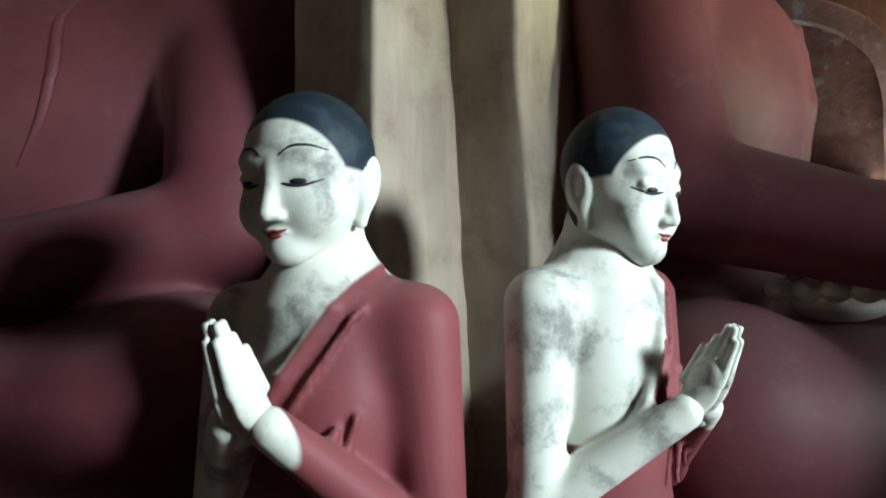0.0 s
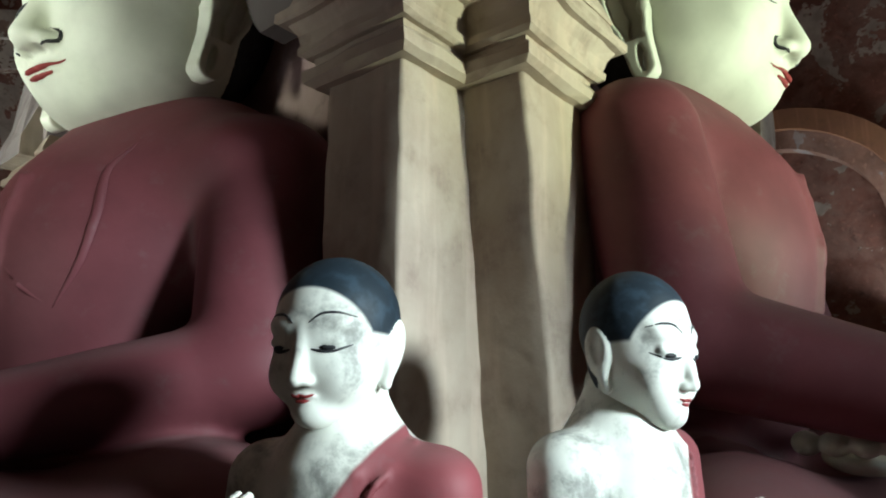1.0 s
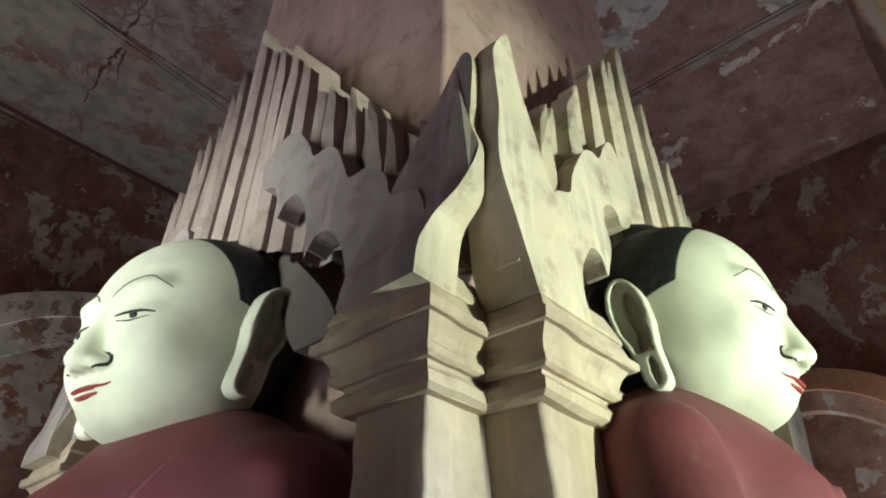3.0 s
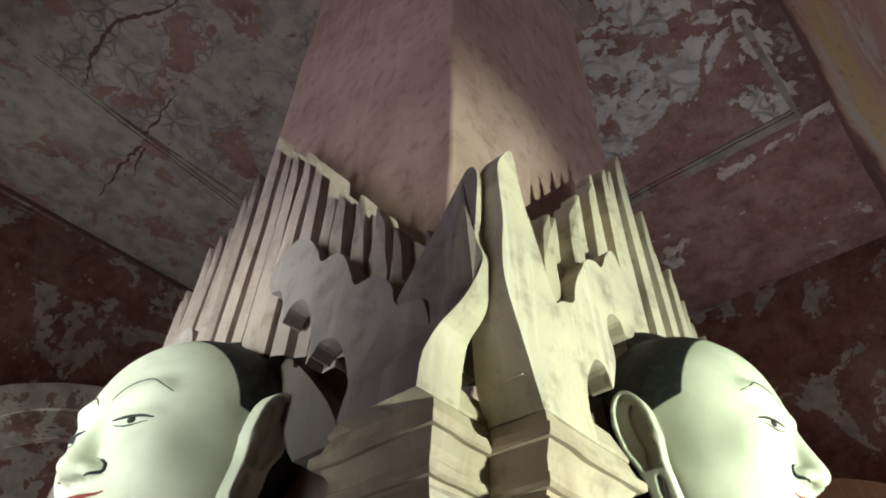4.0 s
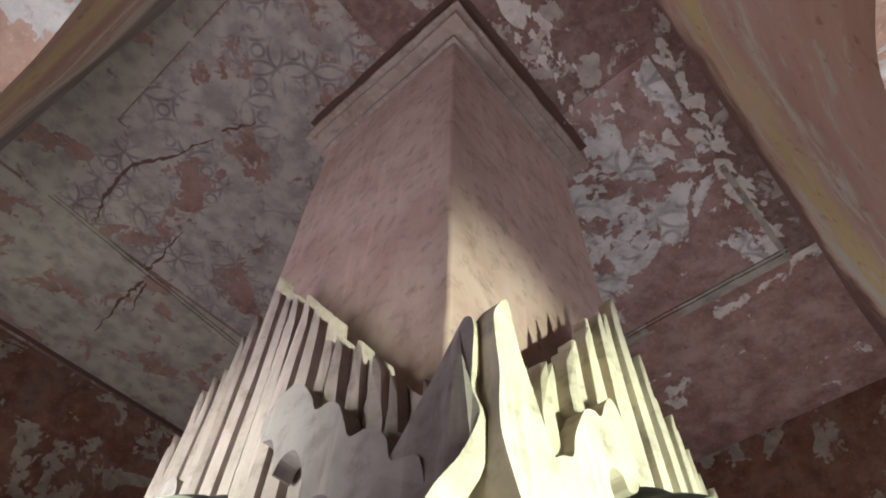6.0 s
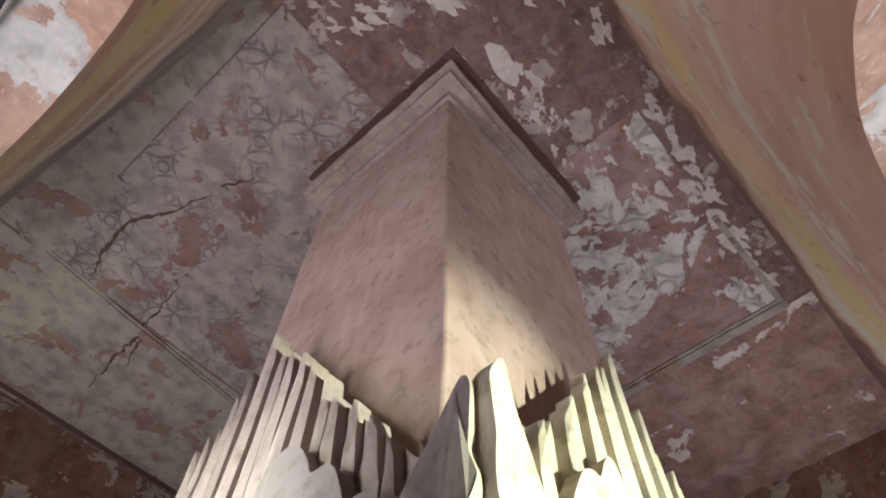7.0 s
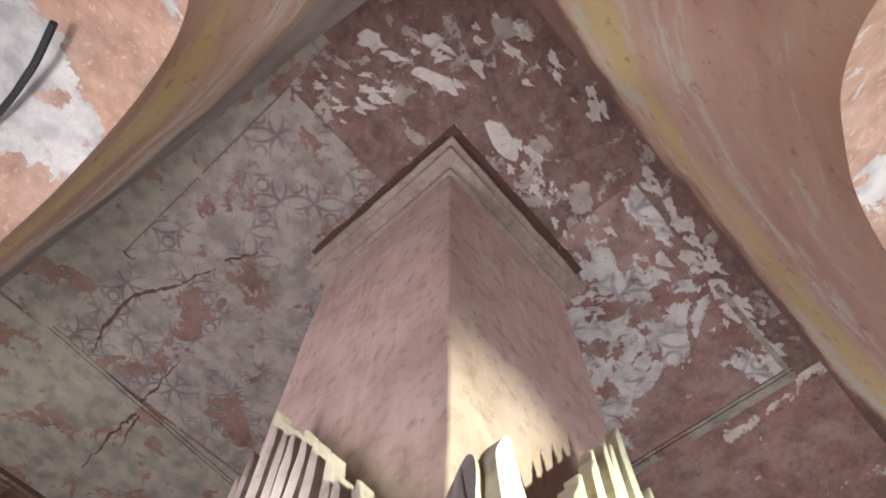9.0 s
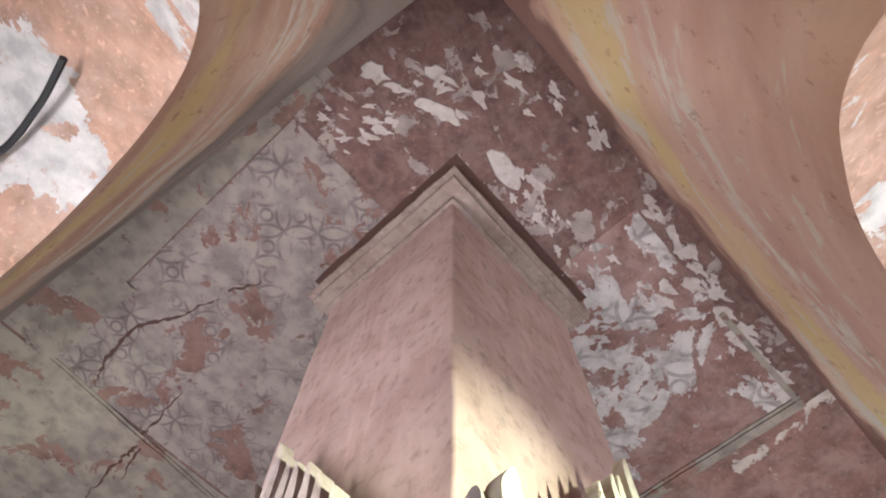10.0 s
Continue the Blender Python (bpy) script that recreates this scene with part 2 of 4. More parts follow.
def box(bm, lo, hi, bevel=0.0, shear=(0, 0)):
    """A box, bevelled; shear leans it along x and y by metres per metre of height."""
    r = bmesh.ops.create_cube(bm, size=1)
    vs = r["verts"]
    c = [(a + b) / 2 for a, b in zip(lo, hi)]
    s = [b - a for a, b in zip(lo, hi)]
    for v in vs:
        v.co = Vector([c[i] + v.co[i] * s[i] for i in range(3)])
        dz = v.co.z - hi[2]
        v.co.x += shear[0] * dz
        v.co.y += shear[1] * dz
    if bevel:
        es = list({e for v in vs for e in v.link_edges})
        bmesh.ops.bevel(bm, geom=es, offset=bevel, segments=2, affect="EDGES", profile=0.6)
    return bm


def solid(bm, outline, thick, place):
    """A flat shape of the given outline (s, z), thick metres deep, laid by place(s, z, d)."""
    n = len(outline)
    front = [bm.verts.new(place(s, z, 0)) for s, z in outline]
    back = [bm.verts.new(place(s, z, thick)) for s, z in outline]
    bm.faces.new(front)
    bm.faces.new(back[::-1])
    for i in range(n):
        bm.faces.new((front[i], back[i], back[(i + 1) % n], front[(i + 1) % n]))
    return bm


def tube(bm, pts, r, sides=6, taper=None):
    """A round bar along the points."""
    rings = []
    pts = [Vector(p) for p in pts]
    for i, p in enumerate(pts):
        d = (pts[min(i + 1, len(pts) - 1)] - pts[max(i - 1, 0)]).normalized()
        a = d.orthogonal().normalized()
        b = d.cross(a)
        rr = r if taper is None else r * taper[i]
        rings.append([bm.verts.new(p + (a * math.cos(q) + b * math.sin(q)) * rr) for q in (math.tau * j / sides for j in range(sides))])
    for u, v in zip(rings, rings[1:]):
        for j in range(sides):
            bm.faces.new((u[j], u[(j + 1) % sides], v[(j + 1) % sides], v[j]))
    bm.faces.new(rings[0][::-1])
    bm.faces.new(rings[-1])
    return bm


def wobble(bm, amount, scale):
    """Uneven, worn plaster edges."""
    for v in bm.verts:
        v.co += noise.noise_vector(v.co * scale) * amount
    return bm


def finely(bm, length):
    """Cuts long edges, so that wobble shows."""
    for _ in range(5):
        long = [e for e in bm.edges if e.calc_length() > length]
        if not long:
            break
        bmesh.ops.subdivide_edges(bm, edges=long, cuts=1, use_grid_fill=True)
    return bm


def smooth_line(points, n):
    """A soft curve through the given points."""
    out = []
    m = len(points)
    for i in range(m - 1):
        p0, p1, p2, p3 = points[max(i - 1, 0)], points[i], points[i + 1], points[min(i + 2, m - 1)]
        for j in range(n):
            t = j / n
            out.append(tuple(0.5 * (2 * b + (c - a) * t + (2 * a - 5 * b + 4 * c - d) * t * t + (3 * b - a - 3 * c + d) * t ** 3)
                             for a, b, c, d in zip(p0, p1, p2, p3)))
    out.append(points[-1])
    return out


# ---- the large structure ----
def setting(name, bm, material, label, category, smooth=False):
    return tagged(part(name, bm, material, None, label, smooth), label, category, "", "structure")


CEIL = 9.65
bm = bmesh.new()
box(bm, (-14, -14, -0.2), (16, 16, 0.0))
setting("floor", bm, M_FLOOR, "worn grey screed floor of the temple hall", "floor")

# the core of the shrine, a tall square pier
bm = bmesh.new()
box(bm, (0.15, 0.47, 0.0), (2.35, 2.57, CEIL - 0.05), 0.03)
wobble(finely(bm, 0.25), 0.018, 2.2)
setting("wall_core", bm, M_PIER, "tall square pier of smooth brownish pink plaster", "pier", True)

# cornice round the pier under the ceiling
bm = bmesh.new()
for inset, z0, z1 in ((-0.05, 9.12, 9.18), (-0.03, 9.18, 9.30), (-0.2, 9.30, 9.38), (-0.17, 9.38, 9.43), (-0.27, 9.43, 9.49), (-0.1, 9.49, 9.64)):
    box(bm, (0.15 + inset, 0.47 + inset, z0), (2.35 - inset, 2.57 - inset, z1 + 0.004), 0.012)
wobble(finely(bm, 0.2), 0.018, 4)
setting("trim_cornice", bm, M_CORNICE, "moulded plaster cornice where the pier meets the ceiling", "cornice")

# a dark band on the ceiling that paints the shade beside the cornice
bm = bmesh.new()
box(bm, (0.15 - 0.33, 0.47 - 0.36, CEIL - 0.028), (2.35 + 0.12, 2.57 + 0.12, CEIL + 0.01))
wobble(finely(bm, 0.15), 0.025, 5)
setting("crack", bm, M_CRACK_SHADE, "dark band painted as shade round the cornice of the pier", "crack")

# ceiling of the passage round the pier: flaked near the corner, grey and red further off
bm = bmesh.new()
box(bm, (-2.9, -1.75, CEIL), (9.6, 9.6, CEIL + 0.3))
setting("ceiling", bm, M_CEIL, "flaking red and grey painted plaster ceiling", "ceiling")


def ceiling_panel(x0, y0, x1, y1, material, label, drop=0.012):
    bm = bmesh.new()
    box(bm, (x0, y0, CEIL - drop), (x1, y1, CEIL + 0.01), 0.004)
    setting("ceiling_panel", bm, material, label, "ceiling panel")


ceiling_panel(-1.85, 1.3, 2.6, 6.4, M_PANEL_W, "grey ceiling panel painted with rosettes, cracked and faded")
ceiling_panel(1.9, -1.12, 5.8, 2.6, M_PANEL_S, "ceiling panel with white paint flaked off red plaster")
ceiling_panel(-2.9, 6.45, 3.0, 9.2, M_CEIL_GREY, "plain grey plaster ceiling with damp stains", 0.006)
ceiling_panel(-2.9, 0.55, -1.87, 6.4, M_CEIL_GREY, "grey painted ceiling strip beside the arch", 0.008)
ceiling_panel(5.95, -1.75, 9.4, 3.0, M_CEIL_RED, "red plaster ceiling with few white flakes", 0.006)


def border(a, b, w):
    """A raised, stepped border between two points of the ceiling."""
    bm = bmesh.new()
    d = (Vector(b) - Vector(a)).to_2d()
    n = Vector((-d.y, d.x)).normalized()
    for half, drop in ((w / 2, 0.03), (w / 4, 0.05)):
        pts = [Vector(a).to_2d() - n * half, Vector(b).to_2d() - n * half, Vector(b).to_2d() + n * half, Vector(a).to_2d() + n * half]
        lo = [bm.verts.new((p.x, p.y, CEIL - drop)) for p in pts]
        hi = [bm.verts.new((p.x, p.y, CEIL)) for p in pts]
        bm.faces.new(lo)
        for i in range(4):
            bm.faces.new((lo[i], lo[(i + 1) % 4], hi[(i + 1) % 4], hi[i]))
    wobble(finely(bm, 0.3), 0.012, 3)
    setting("trim_border", bm, M_CEIL_GREY, "raised plaster border of the painted ceiling panel", "border")


border((-1.9, 6.42), (2.4, 6.75), 0.2)
border((-1.92, 6.5), (-1.8, 4.6), 0.16)
border((5.86, -1.2), (5.82, 2.4), 0.24)
border((5.95, -1.14), (3.9, -1.1), 0.09)


def crack(points, width, seed):
    """A jagged crack in the ceiling."""
    rnd = random.Random(seed)
    bm = bmesh.new()
    line = []
    for (x0, y0), (x1, y1) in zip(points, points[1:]):
        for i in range(9):
            f = i / 9
            line.append((x0 + (x1 - x0) * f + rnd.uniform(-0.03, 0.03), y0 + (y1 - y0) * f + rnd.uniform(-0.03, 0.03)))
    rows = []
    n = len(line)
    for i, (x, y) in enumerate(line):
        a, b = line[max(0, i - 1)], line[min(n - 1, i + 1)]
        d = Vector((b[0] - a[0], b[1] - a[1])).normalized()
        w = width * rnd.uniform(0.35, 1.5) * (0.3 + math.sin(math.pi * (i + 0.5) / n))
        rows.append([bm.verts.new((x - d.y * q * w, y + d.x * q * w, CEIL - 0.016)) for q in (-0.5, 0.5)])
    for p, q in zip(rows, rows[1:]):
        bm.faces.new((p[0], p[1], q[1], q[0]))
    setting("crack", bm, M_CRACK_SHADE, "dark jagged crack in the painted ceiling", "crack")


crack([(-1.19, 6.27), (-1.31, 5.9), (-1.385, 5.04), (-1.07, 4.5), (-0.86, 3.77)], 0.045, 2)
crack([(-0.02, 8.2), (-0.1, 7.25), (-0.09, 6.74), (-0.18, 6.3), (-0.22, 5.3)], 0.04, 5)
crack([(0.15, 7.4), (-0.04, 6.65), (-0.1, 6.5)], 0.03, 7)
crack([(-0.86, 3.7), (-0.6, 3.2)], 0.03, 9)
def flakes(strips, seed, label):
    """Pale flakes of old paint left on the bare ceiling: strips of (start, end, count, spread, size)."""
    rnd = random.Random(seed)
    bm = bmesh.new()
    for (x0, y0), (x1, y1), count, spread, size in strips:
        lean = math.atan2(y1 - y0, x1 - x0)
        for _ in range(count):
            f = rnd.random()
            cx, cy = x0 + (x1 - x0) * f + rnd.gauss(0, spread), y0 + (y1 - y0) * f + rnd.gauss(0, spread)
            r, long, turn = size * rnd.uniform(0.35, 1.3), rnd.uniform(1.0, 2.2), lean + rnd.uniform(-0.4, 0.4)
            wave = [rnd.uniform(-0.28, 0.28) for _ in range(5)]
            rings = []
            for z, grow in ((CEIL - 0.014 - 0.0004 * (len(bm.verts) // 32 % 40), 0.94), (CEIL + 0.002, 1.0)):
                ring = []
                for i in range(16):
                    a = math.tau * i / 16
                    q = r * grow * (1 + sum(w * math.sin((m + 2) * a + 9 * w) for m, w in enumerate(wave)))
                    u, v = q * long * math.cos(a), q * math.sin(a)
                    ring.append(bm.verts.new((cx + u * math.cos(turn) - v * math.sin(turn), cy + u * math.sin(turn) + v * math.cos(turn), z)))
                rings.append(ring)
            bm.faces.new(rings[0])
            for i in range(16):
                bm.faces.new((rings[0][i - 1], rings[0][i], rings[1][i], rings[1][i - 1]))
    tagged(part("paint_flakes", bm, M_FLAKE), label, "paint flakes", "", "stuff")


flakes([((0.36, -0.19), (0.42, -0.2), 4, 0.04, 0.13), ((0.6, -0.35), (2.2, 0.1), 26, 0.16, 0.05), ((1.7, -1.3), (3.4, -1.2), 16, 0.05, 0.06), ((3.3, -1.15), (5.6, -1.1), 22, 0.10, 0.10),
        ((2.4, -0.5), (3.4, -0.7), 9, 0.16, 0.08), ((-0.6, -1.2), (1.2, -1.35), 14, 0.07, 0.05)], 4, "pale flakes of old paint on the bare red ceiling")
flakes([((-1.5, 0.9), (-0.9, 0.5), 26, 0.14, 0.05), ((-1.6, 0.2), (-0.6, -0.4), 9, 0.2, 0.09), ((-0.9, -0.6), (0.1, -0.9), 7, 0.2, 0.06)], 6, "pale flakes of paint at the ceiling's corner")
# a slot along the end of the grey ceiling
bm = bmesh.new()
box(bm, (-2.9, 9.2, CEIL - 0.02), (4.0, 9.3, CEIL + 0.01))
setting("crack", bm, M_CRACK_SHADE, "dark open joint between ceiling and end wall", "crack")

# outer walls with a high arch each; the wall leans in above the arch and meets the ceiling
def arch_wall(name, along0, along1, top, foot, centre, half, spring, rise, swap, material, label):
    bm = bmesh.new()
    n = 90
    cols = []
    for i in range(n + 1):
        s = along0 + (along1 - along0) * i / n
        q = (s - centre) / half
        za = spring + rise * math.sqrt(max(0.0, 1 - q * q)) if abs(q) < 1 else 0.0
        t = top(s)
        rows = []
        for j in range(15):
            f = j / 14
            z = CEIL + 0.02 + (za - CEIL) * f
            out = t + (foot - t) * min(1.0, ((CEIL - z) / (CEIL - spring - rise)) ** 0.8 if z < CEIL else 0.0)
            out += 0.03 * noise.noise((s * 0.9, z * 0.9, 3.0))
            rows.append(bm.verts.new((s, out, z) if swap else (out, s, z)))
        cols.append(rows)
    for a, b in zip(cols, cols[1:]):
        for j in range(14):
            bm.faces.new((a[j], b[j], b[j + 1], a[j + 1]))
    # the soffit behind the arch's edge, deep and flaked
    soffit = bmesh.new()
    for a, b in zip(cols, cols[1:]):
        if a[-1].co.z > 0.5 and b[-1].co.z > 0.5:
            ends = []
            for v in (a[-1], b[-1]):
                deep = v.co.copy()
                deep[1 if swap else 0] -= 3.6
                deep.z += 0.25
                ends += [v.co.copy(), deep]
            steps = 8
            g = [[soffit.verts.new(ends[0].lerp(ends[1], q / steps)), soffit.verts.new(ends[2].lerp(ends[3], q / steps))] for q in range(steps + 1)]
            for p, q in zip(g, g[1:]):
                soffit.faces.new((p[0], p[1], q[1], q[0]))
    bmesh.ops.remove_doubles(soffit, verts=soffit.verts, dist=0.0005)
    setting(name + "_soffit", soffit, M_REVEAL if swap else M_REVEAL_W, "daylit peach plaster soffit of the arch with white patches", "arch soffit", True)
    ob = setting(name, bm, material, label, "arch wall", True)
    for key, values in (("along", [i for i in range(n + 1) for j in range(15)]), ("down", [j / 14 for i in range(n + 1) for j in range(15)])):
        step = (along1 - along0) / n if key == "along" else 1.0
        ob.data.attributes.new(key, "FLOAT", "POINT").data.foreach_set("value", [v * step for v in values])
    return ob


arch_wall("wall_west", -1.9, 9.6, lambda s: -1.78 - 0.12 * (s + 1.2), -2.6, 2.5, 2.75, 4.4, 3.25, False, M_ARCH_W, "ochre plaster arch wall with yellow and white streaks")
arch_wall("wall_south", -2.2, 9.6, lambda s: -1.5 - 0.01 * s, -2.3, 3.2, 4.2, 1.86, 4.95, True, M_ARCH_S, "smooth ochre plaster arch wall with white streaks")

# far ends of the two passages
bm = bmesh.new()
box(bm, (-3.2, 9.4, 0), (9.6, 9.8, CEIL + 0.2))
setting("wall_north", bm, M_WALL, "dark red end wall with flaked white paint", "wall")
bm = bmesh.new()
box(bm, (9.4, -3.2, 0), (9.8, 9.4, CEIL + 0.2))
setting("wall_east", bm, M_WALL, "dark red end wall with flaked white paint", "wall")
# the lit spaces beyond the arches; unseen corner and ceiling are added to block skylight
bm = bmesh.new()
box(bm, (-6.4, -6.4, 0), (-6.0, 12, 12))
setting("wall_outer_west", bm, M_REVEAL, "daylit orange plaster wall beyond the arch, patched white", "wall")
bm = bmesh.new()
box(bm, (-5.998, -6.4, 0), (12, -6.0, 12))
setting("wall_outer_south", bm, M_REVEAL, "daylit pinkish plaster wall beyond the arch", "wall")
bm = bmesh.new()
box(bm, (-6.4, -6.4, 12), (12, 12, 12.3))
setting("ceiling_outer", bm, M_REVEAL, "unseen flat ceiling that shuts the sky off the outer passage", "ceiling")

# black cable hanging along the outer soffit
bm = bmesh.new()
tube(bm, smooth_line([(-3.5, 3.6, 7.42), (-3.38, 2.96, 7.55), (-3.36, 2.68, 7.57), (-3.36, 2.36, 7.52), (-3.36, 2.12, 7.46), (-3.4, 1.7, 7.36)], 6), 0.035, 8)
tagged(part("cable", bm, M_CABLE), "black electric cable sagging along the plaster soffit", "cable")


# arches on the end walls, of pale plaster with a darker outer band
def wall_arch(place, centre, spring, bands, label):
    for r0, r1, proud, material in bands:
        bm = bmesh.new()
        line = [(centre + r1, 0.0)] + [(centre + r1 * math.cos(a), spring + r1 * math.sin(a)) for a in np.linspace(0, math.pi, 33)] + [(centre - r1, 0.0)]
        line += [(centre - r0, 0.0)] + [(centre + r0 * math.cos(a), spring + r0 * math.sin(a)) for a in np.linspace(math.pi, 0, 33)] + [(centre + r0, 0.0)]
        n = len(line)
        front = [bm.verts.new(place(s, z, proud)) for s, z in line]
        back = [bm.verts.new(place(s, z, 0.0)) for s, z in line]
        half = n // 2
        for i in range(half - 1):
            bm.faces.new((front[i], front[i + 1], front[n - 2 - i], front[n - 1 - i]))
        for i in range(n):
            bm.faces.new((front[i], front[(i + 1) % n], back[(i + 1) % n], back[i]))
        wobble(bm, 0.03, 2)
        setting("trim_arch", bm, material, label, "arch")


wall_arch(lambda s, z, d: (9.4 - d, s, z), 1.29, 3.81, ((1.75, 2.08, 0.3, M_VAULT), (1.45, 1.75, 0.22, M_REVEAL)), "ochre and white plaster arch on the end wall")
wall_arch(lambda s, z, d: (s, 9.4 - d, z), 2.4, 3.55, ((3.2, 3.62, 0.3, M_WHITEWASH), (2.8, 3.2, 0.22, M_WHITEWASH)), "pale flaked plaster arch on the end wall")


# ---- the pilasters at the corner ----
def pilaster(lo, hi, foot_shear, label):
    """A square plaster pilaster: plinth, shaft, and a capital of stepped mouldings."""
    root = new("pilaster")
    x0, y0, x1, y1 = *lo, *hi
    bm = bmesh.new()
    box(bm, (x0, y0, 0.3), (x1, y1, 2.56), 0.0)
    # foot_shear skews the shaft so that its edges fit the camera's view
    for v in bm.verts:
        if v.co.y < (y0 + y1) / 2:
            v.co.x += foot_shear[0] * (v.co.z - 2.56)
        elif foot_shear[0] and v.co.x < (x0 + x1) / 2:
            v.co.x += -0.02 + 0.95 * foot_shear[0] * (v.co.z - 2.56)
    bmesh.ops.bevel(bm, geom=list(bm.edges), offset=0.012, segments=2, affect="EDGES", profile=0.6)
    wobble(wobble(finely(bm, 0.07), 0.007, 5), 0.006, 19)
    part("shaft", bm, M_PILASTER, root, smooth=True)
    # capital: bead, fillet, bead, swelling cove, fillet and a sloping cap
    for rings in (((0.03, 2.495), (0.052, 2.51), (0.055, 2.54), (0.038, 2.56)), ((0.03, 2.555), (0.034, 2.585)), ((0.05, 2.58), (0.064, 2.59), (0.066, 2.612), (0.052, 2.622)),
                  ((0.058, 2.618), (0.066, 2.65), (0.092, 2.69)), ((0.108, 2.685), (0.116, 2.692), (0.116, 2.718), (0.104, 2.728)), ((0.098, 2.724), (0.076, 2.79)), ((0.082, 2.786), (0.084, 2.80), (0.05, 2.885))):
        bm = bmesh.new()
        loops = []
        for out, z in rings:
            nx, ny = [max(2, int(q / 0.06)) for q in (x1 - x0, y1 - y0)]
            ax, ay, bx, by = x0 - out, y0 - out, x1 + out, y1 + out
            line = [(ax + (bx - ax) * q / nx, ay) for q in range(nx)] + [(bx, ay + (by - ay) * q / ny) for q in range(ny)]
            line += [(bx + (ax - bx) * q / nx, by) for q in range(nx)] + [(ax, by + (ay - by) * q / ny) for q in range(ny)]
            loops.append([bm.verts.new((px, py, z)) for px, py in line])
        for a, c in zip(loops, loops[1:]):
            for q in range(len(a)):
                bm.faces.new((a[q - 1], a[q], c[q], c[q - 1]))
        bm.faces.new(loops[0][::-1])
        bm.faces.new(loops[-1])
        wobble(wobble(bm, 0.009, 6), 0.005, 23)
        part("moulding", bm, M_PILASTER, root)
    bm = bmesh.new()
    sx, sy = foot_shear[0] * -2.2, foot_shear[1] * -2.2
    box(bm, (x0 - 0.06 + sx, y0 - 0.06 + sy, 0), (x1 + 0.06 + sx, y1 + 0.06 + sy, 0.34), 0.015)
    part("plinth", bm, M_PILASTER, root)
    return tagged(root, label, "pilaster", "pilasters at the corner")


pilaster((-0.17, 0.255), (0.4, 0.54), (0.0, 0.0), "weathered grey-brown plaster pilaster with a stepped capital")
pilaster((0.085, 0.055), (0.40, 0.42), (-0.10, 0.0), "cream plaster pilaster, lean fitted to the view, chipped edges and stepped capital")


pilaster((-0.17, 2.66), (0.14, 2.945), (0.0, 0.0), "grey plaster pilaster on the far side of the niche")
pilaster((2.24, 0.055), (2.555, 0.46), (0.0, 0.0), "cream plaster pilaster on the far side of the niche")


